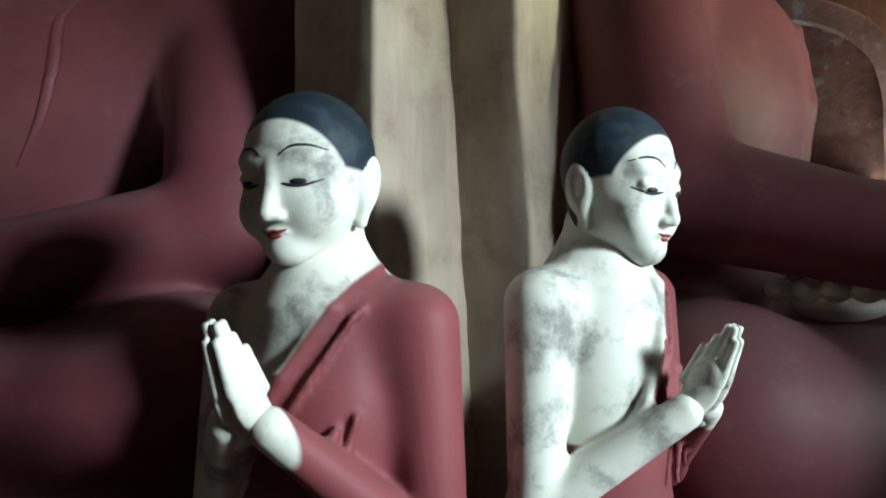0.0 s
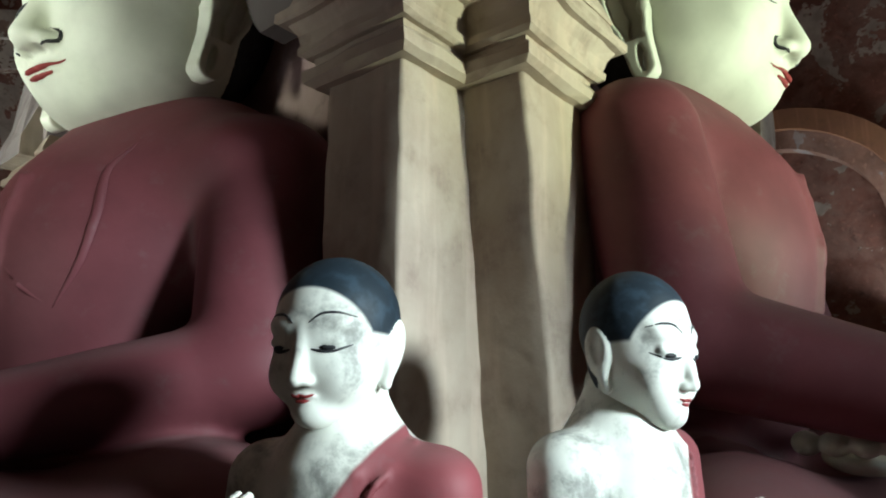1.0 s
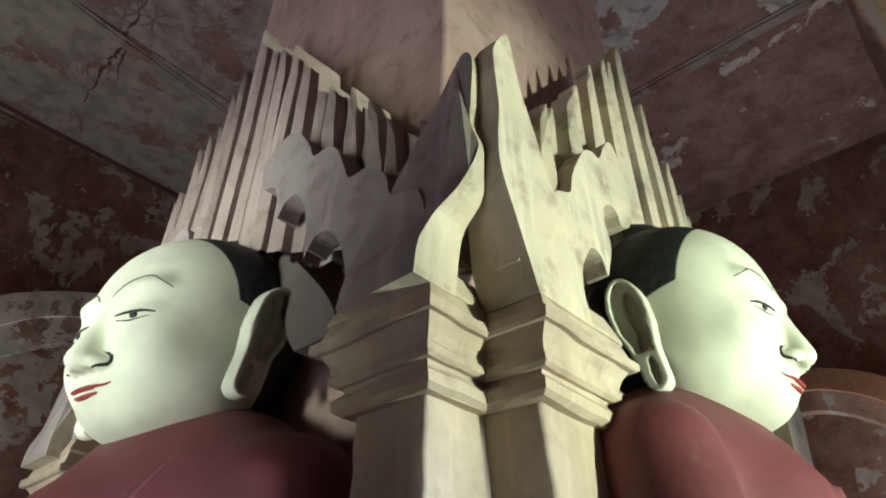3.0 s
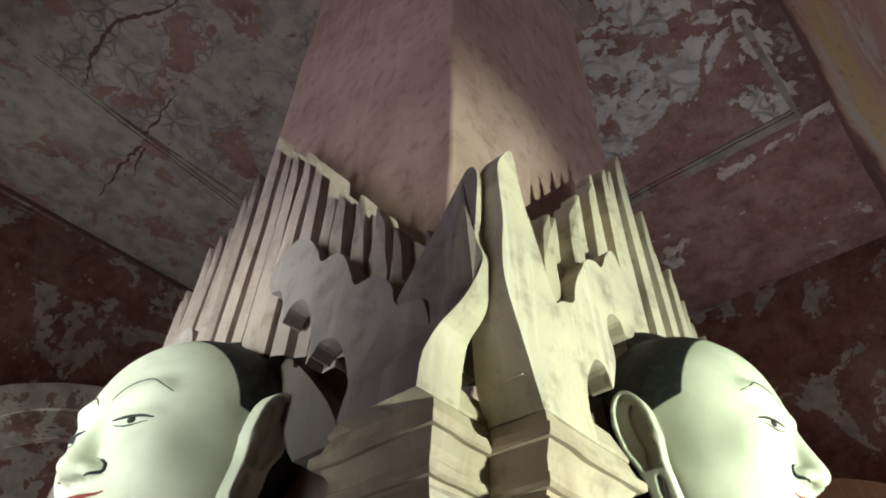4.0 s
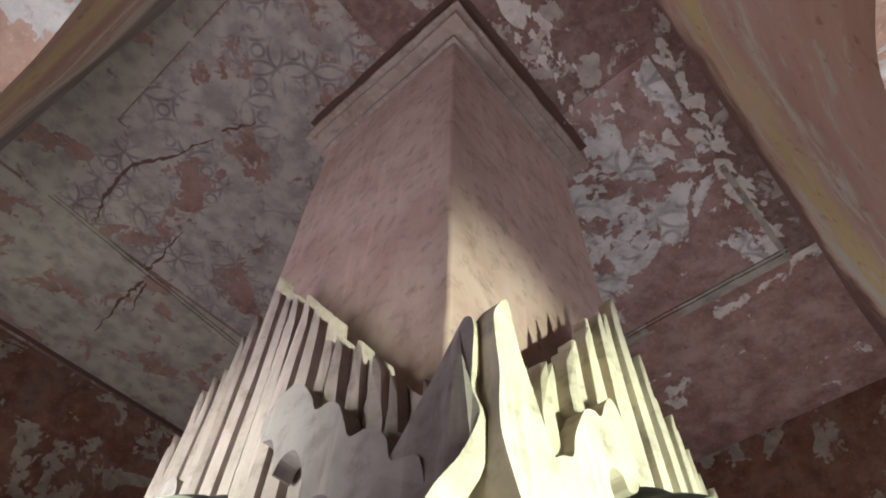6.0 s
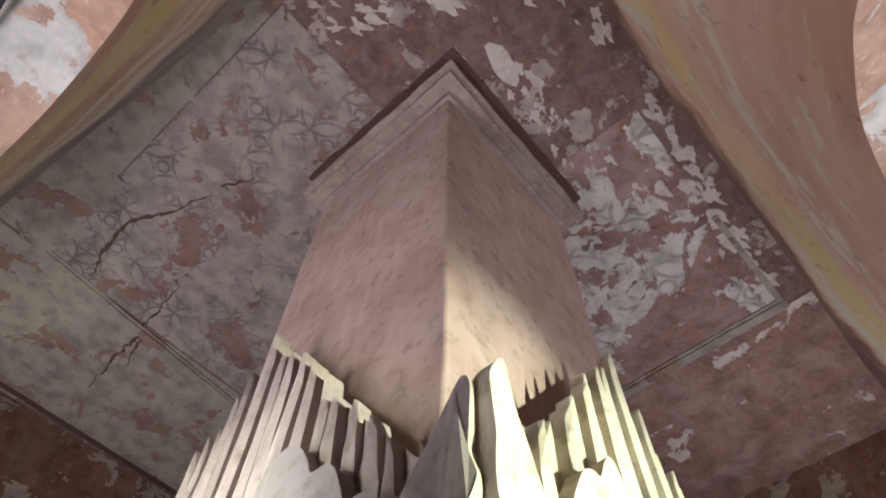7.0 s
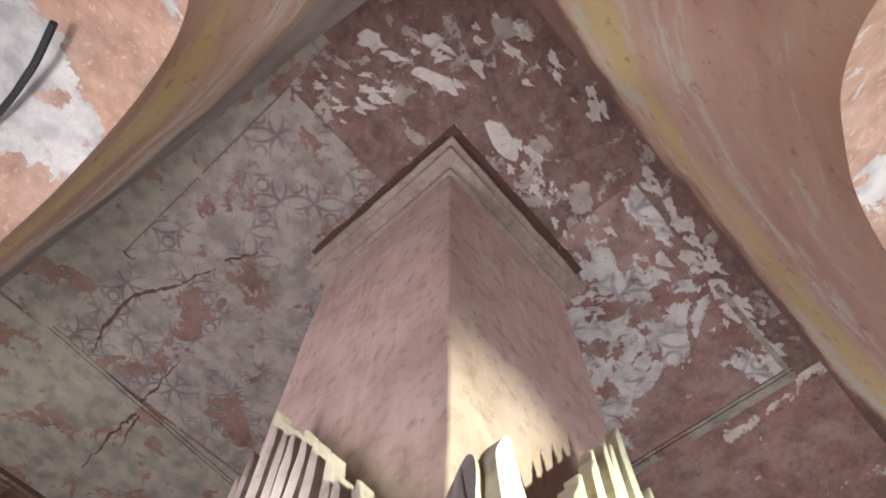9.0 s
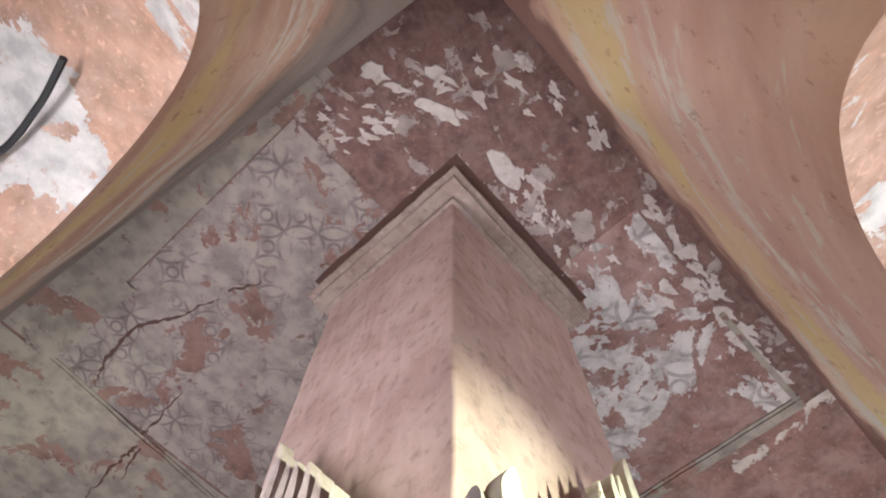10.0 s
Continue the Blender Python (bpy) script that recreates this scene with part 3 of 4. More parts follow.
# ---- flame pediments over the niches ----
def flame_pediment(place, axis, centre, peak, valley, leaf, rim, board, paints, seed, label):
    """place(s, z, d): s along the face from the corner, d behind its front; axis: the middle of the niche. A row of upright flame tongues that climbs to the
    middle, a lobed board before them, and a leaf over the pilaster."""
    rnd = random.Random(seed)
    root = new("flame_pediment")
    s0 = valley[0]
    # tongues climb from the valley to the peak and go down in steps on the far side
    near = 11
    rows = []
    for i in range(near):
        f = i / (near - 1)
        rows.append((s0 + (centre - s0) * f, valley[1] + (peak - valley[1]) * f ** 1.05, (centre - s0) / near * 1.0))
    for i in range(1, 10):
        f = i / 9
        rows.append((centre + 0.06 + 0.6 * f, peak - 0.2 - 0.95 * f, 0.07))
    for i, (s, top, w) in enumerate(rows):
        w *= rnd.uniform(0.72, 1.06)
        h = top + rnd.uniform(-0.06, 0.05)
        foot = 3.0 + 0.62 * min(1.0, max(0.0, (s - s0) / (centre - s0)))
        if s > centre + 0.01:
            foot = 3.4
        lean = rnd.uniform(-0.02, 0.02)
        left = [(s - w * 0.48, foot), (s - w * 0.49, (foot + h) / 2), (s - w * 0.4 + lean, h - 0.3), (s - w * 0.2 + lean, h - 0.1), (s - w * 0.04 + lean, h)]
        right = [(s + w * 0.48, foot), (s + w * 0.49, (foot + h) / 2), (s + w * 0.42 + lean, h - 0.26), (s + w * 0.28 + lean, h - 0.08), (s + w * 0.1 + lean, h - 0.005)]
        bm = bmesh.new()
        ridge = rnd.uniform(0.012, 0.03)
        d0 = 0.10 + rnd.uniform(-0.02, 0.03)
        a = [bm.verts.new(place(q, z, d0)) for q, z in left]
        c = [bm.verts.new(place((l[0] + r[0]) / 2, (l[1] + r[1]) / 2, d0 - ridge)) for l, r in zip(left, right)]
        b = [bm.verts.new(place(q, z, d0 + 0.01)) for q, z in right]
        e = [bm.verts.new(place(q, z, d0 + 0.09)) for q, z in left]
        g = [bm.verts.new(place(q, z, d0 + 0.09)) for q, z in right]
        for j in range(4):
            for u, v in ((a, c), (c, b), (b, g), (g, e), (e, a)):
                bm.faces.new((u[j], v[j], v[j + 1], u[j + 1]))
        bm.faces.new((a[4], c[4], b[4], g[4], e[4]))
        wobble(bm, 0.008, 6)
        part("flame_tongue", bm, paints[0], root)
    # backing behind the tongues
    bm = bmesh.new()
    line = [(s0 + 0.35, 3.2), (s0 + 0.1, 3.05), (s0 - 0.1, 2.95), (s0 - 0.05, valley[1] - 0.15), (centre, peak - 0.16), (centre + 0.3, peak - 0.85), (centre + 0.66, peak - 1.55), (centre + 0.66, 3.45), (centre + 0.3, 3.6), (centre, 3.64), (centre - 0.35, 3.6)]
    solid(bm, line, 0.1, lambda s, z, d: place(s, z, 0.16 + d))
    part("backing", bm, paints[0], root)
    # lobed board with round bites below, a moulded arch of the niche behind it, and their mirrors on the far side
    arch = [(0.44, 2.88), (0.52, 3.02), (0.66, 3.2), (0.85, 3.38), (1.05, 3.52), (1.2, 3.62), (axis - s0, 3.7), (axis - s0, 3.56), (1.2, 3.47), (1.05, 3.35), (0.88, 3.16), (0.76, 2.96), (0.7, 2.88)]
    for mirrored in (False, True):
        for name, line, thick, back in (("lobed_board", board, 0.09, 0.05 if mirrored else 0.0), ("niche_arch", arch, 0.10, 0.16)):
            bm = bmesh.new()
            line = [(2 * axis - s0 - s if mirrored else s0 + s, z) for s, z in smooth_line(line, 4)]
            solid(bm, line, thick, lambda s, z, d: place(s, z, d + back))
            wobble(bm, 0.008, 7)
            part(name, bm, paints[1] if name == "lobed_board" else M_SCROLL_SHADED, root)
    # tall curling leaf over the pilaster, thin at its tip and heavy at its foot
    for mirrored in (False, True):
        bm = bmesh.new()
        line = [(2 * axis - s if mirrored else s, z) for s, z in smooth_line(leaf, 5)]
        solid(bm, line, 1.0, lambda s, z, d: place(s, z, rim(z, d)))
        # west leaf: cream edges paint its lit rim, the grey face its shade
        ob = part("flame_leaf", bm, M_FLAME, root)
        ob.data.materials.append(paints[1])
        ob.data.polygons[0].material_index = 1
    return tagged(root, label, "pediment", "flame pediments")


BOARD_W = [(-0.14, 2.9), (-0.1, 3.12), (0.03, 3.17), (0.07, 3.28), (0.17, 3.37), (0.27, 3.39), (0.31, 3.47), (0.36, 3.58), (0.44, 3.65), (0.53, 3.66), (0.58, 3.76), (0.67, 3.88), (0.77, 3.93), (0.87, 3.9), (0.92, 3.79),
           (0.89, 3.68), (0.8, 3.64), (0.75, 3.52), (0.72, 3.43), (0.69, 3.49), (0.62, 3.5), (0.55, 3.42), (0.51, 3.3), (0.48, 3.16), (0.43, 3.2), (0.35, 3.18), (0.28, 3.1), (0.24, 2.95), (0.2, 2.88)]
BOARD_S = [(-0.13, 2.88), (-0.08, 3.08), (0.04, 3.16), (0.08, 3.25), (0.16, 3.33), (0.25, 3.38), (0.29, 3.48), (0.35, 3.6), (0.42, 3.71), (0.51, 3.77), (0.57, 3.78), (0.64, 3.9), (0.72, 3.98), (0.78, 3.92), (0.81, 3.78),
           (0.81, 3.62), (0.76, 3.5), (0.69, 3.46), (0.65, 3.52), (0.58, 3.52), (0.52, 3.44), (0.53, 3.32), (0.5, 3.2), (0.46, 3.1), (0.42, 3.17), (0.35, 3.17), (0.29, 3.09), (0.26, 3.0), (0.25, 2.88)]
LEAF_W = [(0.5, 2.78), (0.42, 3.1), (0.33, 3.32), (0.24, 3.52), (0.16, 3.66), (0.085, 3.76), (0.04, 3.70), (0.05, 3.5), (0.055, 3.38), (0.02, 3.24), (0.06, 3.08), (0.14, 2.98), (0.17, 2.78)]
LEAF_S = [(-0.0, 2.78), (-0.08, 2.98), (-0.15, 3.16), (-0.155, 3.3), (-0.14, 3.45), (-0.15, 3.6), (-0.15, 3.74), (-0.08, 3.88), (-0.04, 3.88), (0.0, 3.66), (0.06, 3.5), (0.13, 3.3), (0.22, 3.1), (0.3, 2.78)]
flame_pediment(lambda s, z, d: (-0.27 + d, s, z), 1.6, 1.78, 5.44, (0.30, 3.58), LEAF_W, lambda z, d: 0.13 - (1 - d) * (0.05 + 0.13 * min(1.0, max(0.0, (3.28 - z) / 0.4)) ** 1.2), BOARD_W, (M_FLAME_PINK_SHADED, M_FLAME_GREY_SHADED), 3, "weathered grey-brown plaster flame pediment, shade put into its colour")
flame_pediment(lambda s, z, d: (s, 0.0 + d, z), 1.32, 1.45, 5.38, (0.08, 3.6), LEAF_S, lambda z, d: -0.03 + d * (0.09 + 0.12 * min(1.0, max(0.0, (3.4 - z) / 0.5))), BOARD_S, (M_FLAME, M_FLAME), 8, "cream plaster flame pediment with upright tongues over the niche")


# ---- sculpted statues ----
def smin(a, b, k):
    h = np.maximum(k - np.abs(a - b), 0) / k
    return np.minimum(a, b) - h * h * k * 0.25


def ell(P, c, r, ry=0.0, rx=0.0):
    """Distance to an ellipsoid at c, turned about y and x by degrees."""
    q = P - np.array(c, np.float32)
    if ry or rx:
        m = np.array(Euler((radians(rx), radians(ry), 0)).to_matrix(), np.float32)
        q = q @ m
    r = np.array(r, np.float32)
    k0 = np.sqrt(((q / r) ** 2).sum(-1)) + 1e-6
    k1 = np.sqrt(((q / (r * r)) ** 2).sum(-1)) + 1e-6
    return k0 * (k0 - 1) / k1


def cap(P, a, b, ra, rb):
    """Distance to a round bar from a to b whose radius goes from ra to rb."""
    a, b = np.array(a, np.float32), np.array(b, np.float32)
    ab = b - a
    h = np.clip(((P - a) @ ab) / (ab @ ab), 0, 1)
    return np.sqrt(((P - a - h[..., None] * ab) ** 2).sum(-1)) - (ra + (rb - ra) * h)


def grid(lo, hi, h):
    ax = [np.arange(a, b + h, h, dtype=np.float32) for a, b in zip(lo, hi)]
    return np.stack(np.meshgrid(*ax, indexing="ij"), -1)


def skin_of(F, lo, h):
    """The surface F = 0 as vertices and quads (surface nets)."""
    S = F < 0
    nx, ny, nz = (n - 1 for n in F.shape)
    corner = [(i, j, k) for i in (0, 1) for j in (0, 1) for k in (0, 1)]
    cut = lambda A, c: A[c[0]:c[0] + nx, c[1]:c[1] + ny, c[2]:c[2] + nz]
    count = sum(cut(S, c).astype(np.int8) for c in corner)
    cell = np.argwhere((count > 0) & (count < 8))
    pos, n = np.zeros((len(cell), 3), np.float32), np.zeros((len(cell), 1), np.float32)
    ci = tuple(cell.T)
    for a in corner:
        for ax in range(3):
            if a[ax]:
                continue
            b = tuple(1 if i == ax else a[i] for i in range(3))
            fa, fb = cut(F, a)[ci], cut(F, b)[ci]
            on = (fa < 0) != (fb < 0)
            t = np.where(on, fa / np.where(on, fa - fb, 1), 0)
            p = np.array(a, np.float32) + t[:, None] * (np.array(b, np.float32) - np.array(a, np.float32))
            pos += p * on[:, None]
            n += on[:, None]
    verts = (cell + pos / n) * h + np.array(lo, np.float32)
    index = -np.ones((nx, ny, nz), np.int64)
    index[ci] = np.arange(len(cell))
    quads = []
    for ax in range(3):
        u, v = [(1, 2), (2, 0), (0, 1)][ax]
        d = np.diff(S.astype(np.int8), axis=ax)
        e = np.argwhere(d != 0)
        e = e[(e[:, u] > 0) & (e[:, v] > 0) & (e[:, u] < index.shape[u]) & (e[:, v] < index.shape[v])]
        flip = d[tuple(e.T)] > 0
        q = []
        for du, dv in ((-1, -1), (0, -1), (0, 0), (-1, 0)):
            c = e.copy()
            c[:, u] += du
            c[:, v] += dv
            q.append(index[tuple(c.T)])
        q = np.stack(q, 1)
        q[flip] = q[flip][:, ::-1]
        quads.append(q[(q >= 0).all(1)])
    return verts, np.concatenate(quads)


class Statue:
    """Collects sculpted surfaces and painted strokes into one mesh with paint fields."""

    def __init__(self):
        self.v, self.f, self.a, self.n = [], [], {k: [] for k in ("robe", "hair", "lip", "ink", "eye")}, 0

    def add(self, verts, faces, **fields):
        self.v.append(np.asarray(verts, np.float32))
        self.f += [tuple(int(i) + self.n for i in q) for q in faces]
        self.n += len(verts)
        for k, some in self.a.items():
            some.append(np.broadcast_to(np.asarray(fields.get(k, -1.0), np.float32), (len(verts),)))

    def form(self, dist, lo, hi, h, paint):
        P = grid(lo, hi, h)
        F = np.stack([dist(s) for s in P]).astype(np.float32)
        v, q = skin_of(F, lo, h)
        self.add(v, q, **paint(v))

    def stroke(self, dist, line, r, out=0.35, **fields):
        """A painted, slightly raised line: the points, seen from the front, are laid on the face."""
        pts = []
        for x, z in smooth_line(line, 5):
            y = np.linspace(-0.7, 0.1, 401, dtype=np.float32)
            P = np.stack([np.full_like(y, x), y, np.full_like(y, z)], -1)
            hit = np.argmax(dist(P) < 0)
            pts.append((x, float(y[hit]) - r * out, z))
        bm = bmesh.new()
        n = len(pts)
        tube(bm, pts, r, 6, [max(0.25, math.sin(math.pi * (i + 0.6) / (n + 0.2))) ** 0.6 for i in range(n)])
        bm.verts.index_update()
        self.add([tuple(v.co) for v in bm.verts], [[v.index for v in f.verts] for f in bm.faces], **fields)
        bm.free()

    def mesh(self, name, material):
        me = bpy.data.meshes.new(name)
        me.from_pydata(np.concatenate(self.v).tolist(), [], self.f)
        me.materials.append(material)
        for k, some in self.a.items():
            me.attributes.new(k, "FLOAT", "POINT").data.foreach_set("value", np.concatenate(some))
        me.polygons.foreach_set("use_smooth", [True] * len(me.polygons))
        me.validate()
        return me


def buddha_mesh(ear_y, ear_z, arm_y, leg_z):
    st = Statue()

    def head(P):
        A = P * np.array((-1, 1, 1), np.float32)
        M = np.abs(P[..., :1])
        Q = np.concatenate([M, P[..., 1:]], -1)
        d = ell(P, (0, 0.0, 3.17), (0.42, 0.40, 0.40))
        d = smin(d, ell(P, (0, -0.10, 2.98), (0.37, 0.29, 0.33)), 0.10)
        d = smin(d, ell(P, (0, -0.07, 2.86), (0.34, 0.26, 0.21)), 0.1)
        d = smin(d, ell(P, (0, -0.235, 2.76), (0.12, 0.12, 0.11)), 0.12)
        d = smin(d, ell(P, (0, 0.13, 3.55), (0.2, 0.2, 0.14)), 0.08)
        d = smin(d, ell(Q, (0.17, -0.26, 2.93), (0.11, 0.09, 0.1)), 0.08)
        d = smin(d, ell(Q, (0.12, -0.35, 3.13), (0.11, 0.05, 0.03), -14), 0.05)
        d = smin(d, cap(P, (0, -0.375, 3.10), (0, -0.43, 2.86), 0.022, 0.045), 0.035)
        d = smin(d, ell(Q, (0.05, -0.385, 2.845), (0.036, 0.05, 0.033)), 0.02)
        d = np.maximum(d, -ell(Q, (0.035, -0.405, 2.818), (0.018, 0.03, 0.014)))
        d = smin(d, ell(Q, (0.145, -0.335, 3.03), (0.085, 0.04, 0.035), -8), 0.03)
        d = smin(d, ell(Q, (0.03, -0.362, 2.765), (0.055, 0.03, 0.014), 10), 0.012)
        d = smin(d, ell(P, (0, -0.352, 2.738), (0.055, 0.03, 0.016)), 0.012)
        neck = cap(P, (0, 0.04, 2.85), (0, 0.08, 2.45), 0.2, 0.24)
        return smin(d, neck, 0.05)

    def head_paint(v):
        # the hairline runs over the brow and down before the ear
        e = ell(v, (0, -0.36, 3.03), (0.48, 0.345, 0.475))
        hair = np.minimum(e, 0.06)
        hair = np.where(v[:, 1] < 0.04, np.minimum(hair, (v[:, 2] - 3.06) * 0.8 + v[:, 1] * 0.3), hair)
        hair = np.where(v[:, 2] < 2.72, -0.05, hair)
        return dict(hair=hair)

    st.form(head, (-0.56, -0.52, 2.44), (0.56, 0.48, 3.75), 0.0105, head_paint)

    def ear(P):
        # a long flat ear: raised rim, hollow shell, and a slot in the hanging lobe
        x, y, z = np.abs(P[..., 0]), P[..., 1] - ear_y, P[..., 2] - ear_z
        flat = np.stack([np.zeros_like(x), y, z], -1)
        line = smin(ell(flat, (0, 0.0, 3.07), (1, 0.076, 0.14), 0, -8), cap(flat, (0, -0.012, 2.99), (0, -0.05, 2.79), 0.056, 0.044), 0.05)
        mid = x - (0.42 + 0.12 * (y + 0.03) + 0.10 * (z - 2.95))
        d = np.maximum(line, np.abs(mid) - 0.03)
        d = np.maximum(d, -np.maximum(np.maximum(line + 0.018, 0.006 - mid), (2.895 - z)))
        shell = ell(flat, (0, -0.02, 3.06), (1, 0.03, 0.095), 0, -10)
        shell = smin(shell, ell(flat, (0, -0.035, 2.955), (1, 0.024, 0.055), 0, 18), 0.02)
        d = np.maximum(d, -np.maximum(shell, -0.016 - mid))
        d = smin(d, ell(np.stack([mid, y, z], -1), (0.012, -0.066, 3.005), (0.022, 0.022, 0.026)), 0.012)
        d = np.maximum(d, -ell(flat, (0, -0.05, 2.82), (1, 0.0125, 0.05), 0, -6))
        return d

    for s in (-1, 1):
        st.form(ear, (0.33 if s > 0 else -0.53, -0.16 + ear_y, 2.7 + ear_z), (0.53 if s > 0 else -0.33, 0.14 + ear_y, 3.25 + ear_z), 0.0055, lambda v: {})
        st.stroke(head, [(s * 0.035, 3.115), (s * 0.09, 3.17), (s * 0.17, 3.185), (s * 0.25, 3.13)], 0.0042, out=0.2, ink=1.0)
        st.stroke(head, [(s * 0.07, 3.028), (s * 0.12, 3.033), (s * 0.18, 3.03), (s * 0.225, 3.022)], 0.006, out=0.3, ink=1.0)
        st.stroke(head, [(s * 0.08, 3.008), (s * 0.14, 2.998), (s * 0.21, 3.01)], 0.003, ink=1.0)
        st.stroke(head, [(s * 0.135, 3.018), (s * 0.165, 3.016)], 0.014, out=-0.2, ink=1.0)
        # dark line round the nostril
        st.stroke(head, [(s * 0.05, 2.895), (s * 0.088, 2.875), (s * 0.088, 2.84), (s * 0.06, 2.82)], 0.008, out=0.0, ink=1.0)
    st.stroke(head, [(-0.10, 2.782), (-0.05, 2.762), (0.0, 2.766), (0.05, 2.762), (0.10, 2.782)], 0.0105, out=-0.15, lip=1.0)
    st.stroke(head, [(-0.06, 2.748), (0.0, 2.736), (0.06, 2.748)], 0.011, out=-0.15, lip=1.0)

    def body(P):
        M = np.abs(P[..., :1])
        Q = np.concatenate([M, P[..., 1:]], -1)
        d = ell(P, (0, 0.03, 2.28), (0.58, 0.29, 0.34))
        d = smin(d, ell(P, (0, -0.06, 2.14), (0.44, 0.36, 0.44)), 0.16)
        d = smin(d, ell(P, (0, -0.03, 1.72), (0.36, 0.33, 0.42)), 0.18)
        d = smin(d, cap(P, (0, 0.05, 2.66), (0, 0.04, 2.4), 0.24, 0.36), 0.14)
        d = smin(d, cap(Q, (0.1, 0.05, 2.58), (0.52, 0.0, 2.42), 0.2, 0.2), 0.12)
        d = smin(d, ell(P, (0, 0.08, 2.50), (0.47, 0.33, 0.21), 0, 18), 0.1)
        d = smin(d, cap(Q, (0.0, 0.08, 2.665), (0.3, 0.08, 2.56), 0.2, 0.19), 0.1)
        # upper arms hang a little forward, parted from the chest by a crease
        d = smin(d, cap(Q, (0.57, arm_y - 0.04, 2.42), (0.71, arm_y - 0.20, 1.80), 0.2, 0.165), 0.03)
        d = smin(d, cap(P, (-0.71, arm_y - 0.22, 1.785), (-0.60, -0.95, 1.57), 0.16, 0.085), 0.04)
        d = smin(d, cap(P, (0.71, arm_y - 0.21, 1.78), (0.20, -0.62, 1.63), 0.155, 0.095), 0.04)
        # hem of the robe down the chest
        for a, b in (((0.02, -0.385, 2.38), (0.0, -0.425, 2.12)), ((0.0, -0.425, 2.12), (-0.03, -0.375, 1.76))):
            d = smin(d, cap(P, a, b, 0.022, 0.022), 0.008)
        L = Q - np.array((0, 0, leg_z), np.float32)
        legs = cap(L, (0.25, 0.0, 1.28), (0.78, -0.32, 1.24), 0.27, 0.27)
        legs = smin(legs, cap(L, (0.8, -0.34, 1.22), (0.1, -0.62, 1.22), 0.25, 0.2), 0.1)
        legs = smin(legs, ell(P, (0, -0.25, 1.15), (0.85, 0.5, 0.24)), 0.15)
        # folds of the robe round the thigh
        for f in (0.55, 0.95):
            mid = np.array((0.25 + 0.53 * f, -0.32 * f, 1.28 - 0.04 * f))
            fold = [mid + 0.268 * (math.cos(a) * np.array((0.516, 0.855, 0.0)) + math.sin(a) * np.array((0, 0, 1.0))) for a in np.linspace(0.3, 3.3, 8)]
            for a, b in zip(fold, fold[1:]):
                legs = smin(legs, cap(L, a, b, 0.013, 0.013), 0.02)
        d = smin(d, legs, 0.06)
        return d

    def body_paint(v):
        return dict(robe=np.full(len(v), 0.05))

    st.form(body, (-1.12, -0.95, 0.95), (1.12, 0.5, 2.9), 0.019, body_paint)

    st.stroke(body, [(0.30, 2.52), (0.27, 2.40), (0.29, 2.25), (0.27, 2.1), (0.20, 1.96)], 0.017, out=-0.35, robe=0.05)
    st.stroke(body, [(0.02, 2.12), (0.10, 2.03), (0.20, 1.96)], 0.011, out=-0.6, robe=0.05)

    def foot(P):
        d = ell(P, (-0.24, -0.53, 1.495), (0.34, 0.12, 0.05))
        for i in range(5):
            d = smin(d, ell(P, (-0.60 + i * 0.005, -0.43 - i * 0.06, 1.54), (0.05, 0.032, 0.03)), 0.012)
        return d

    st.form(foot, (-0.7, -0.78, 1.4), (0.25, -0.36, 1.62), 0.01, lambda v: {})
    return st.mesh("seated_buddha_statue", M_BUDDHA)


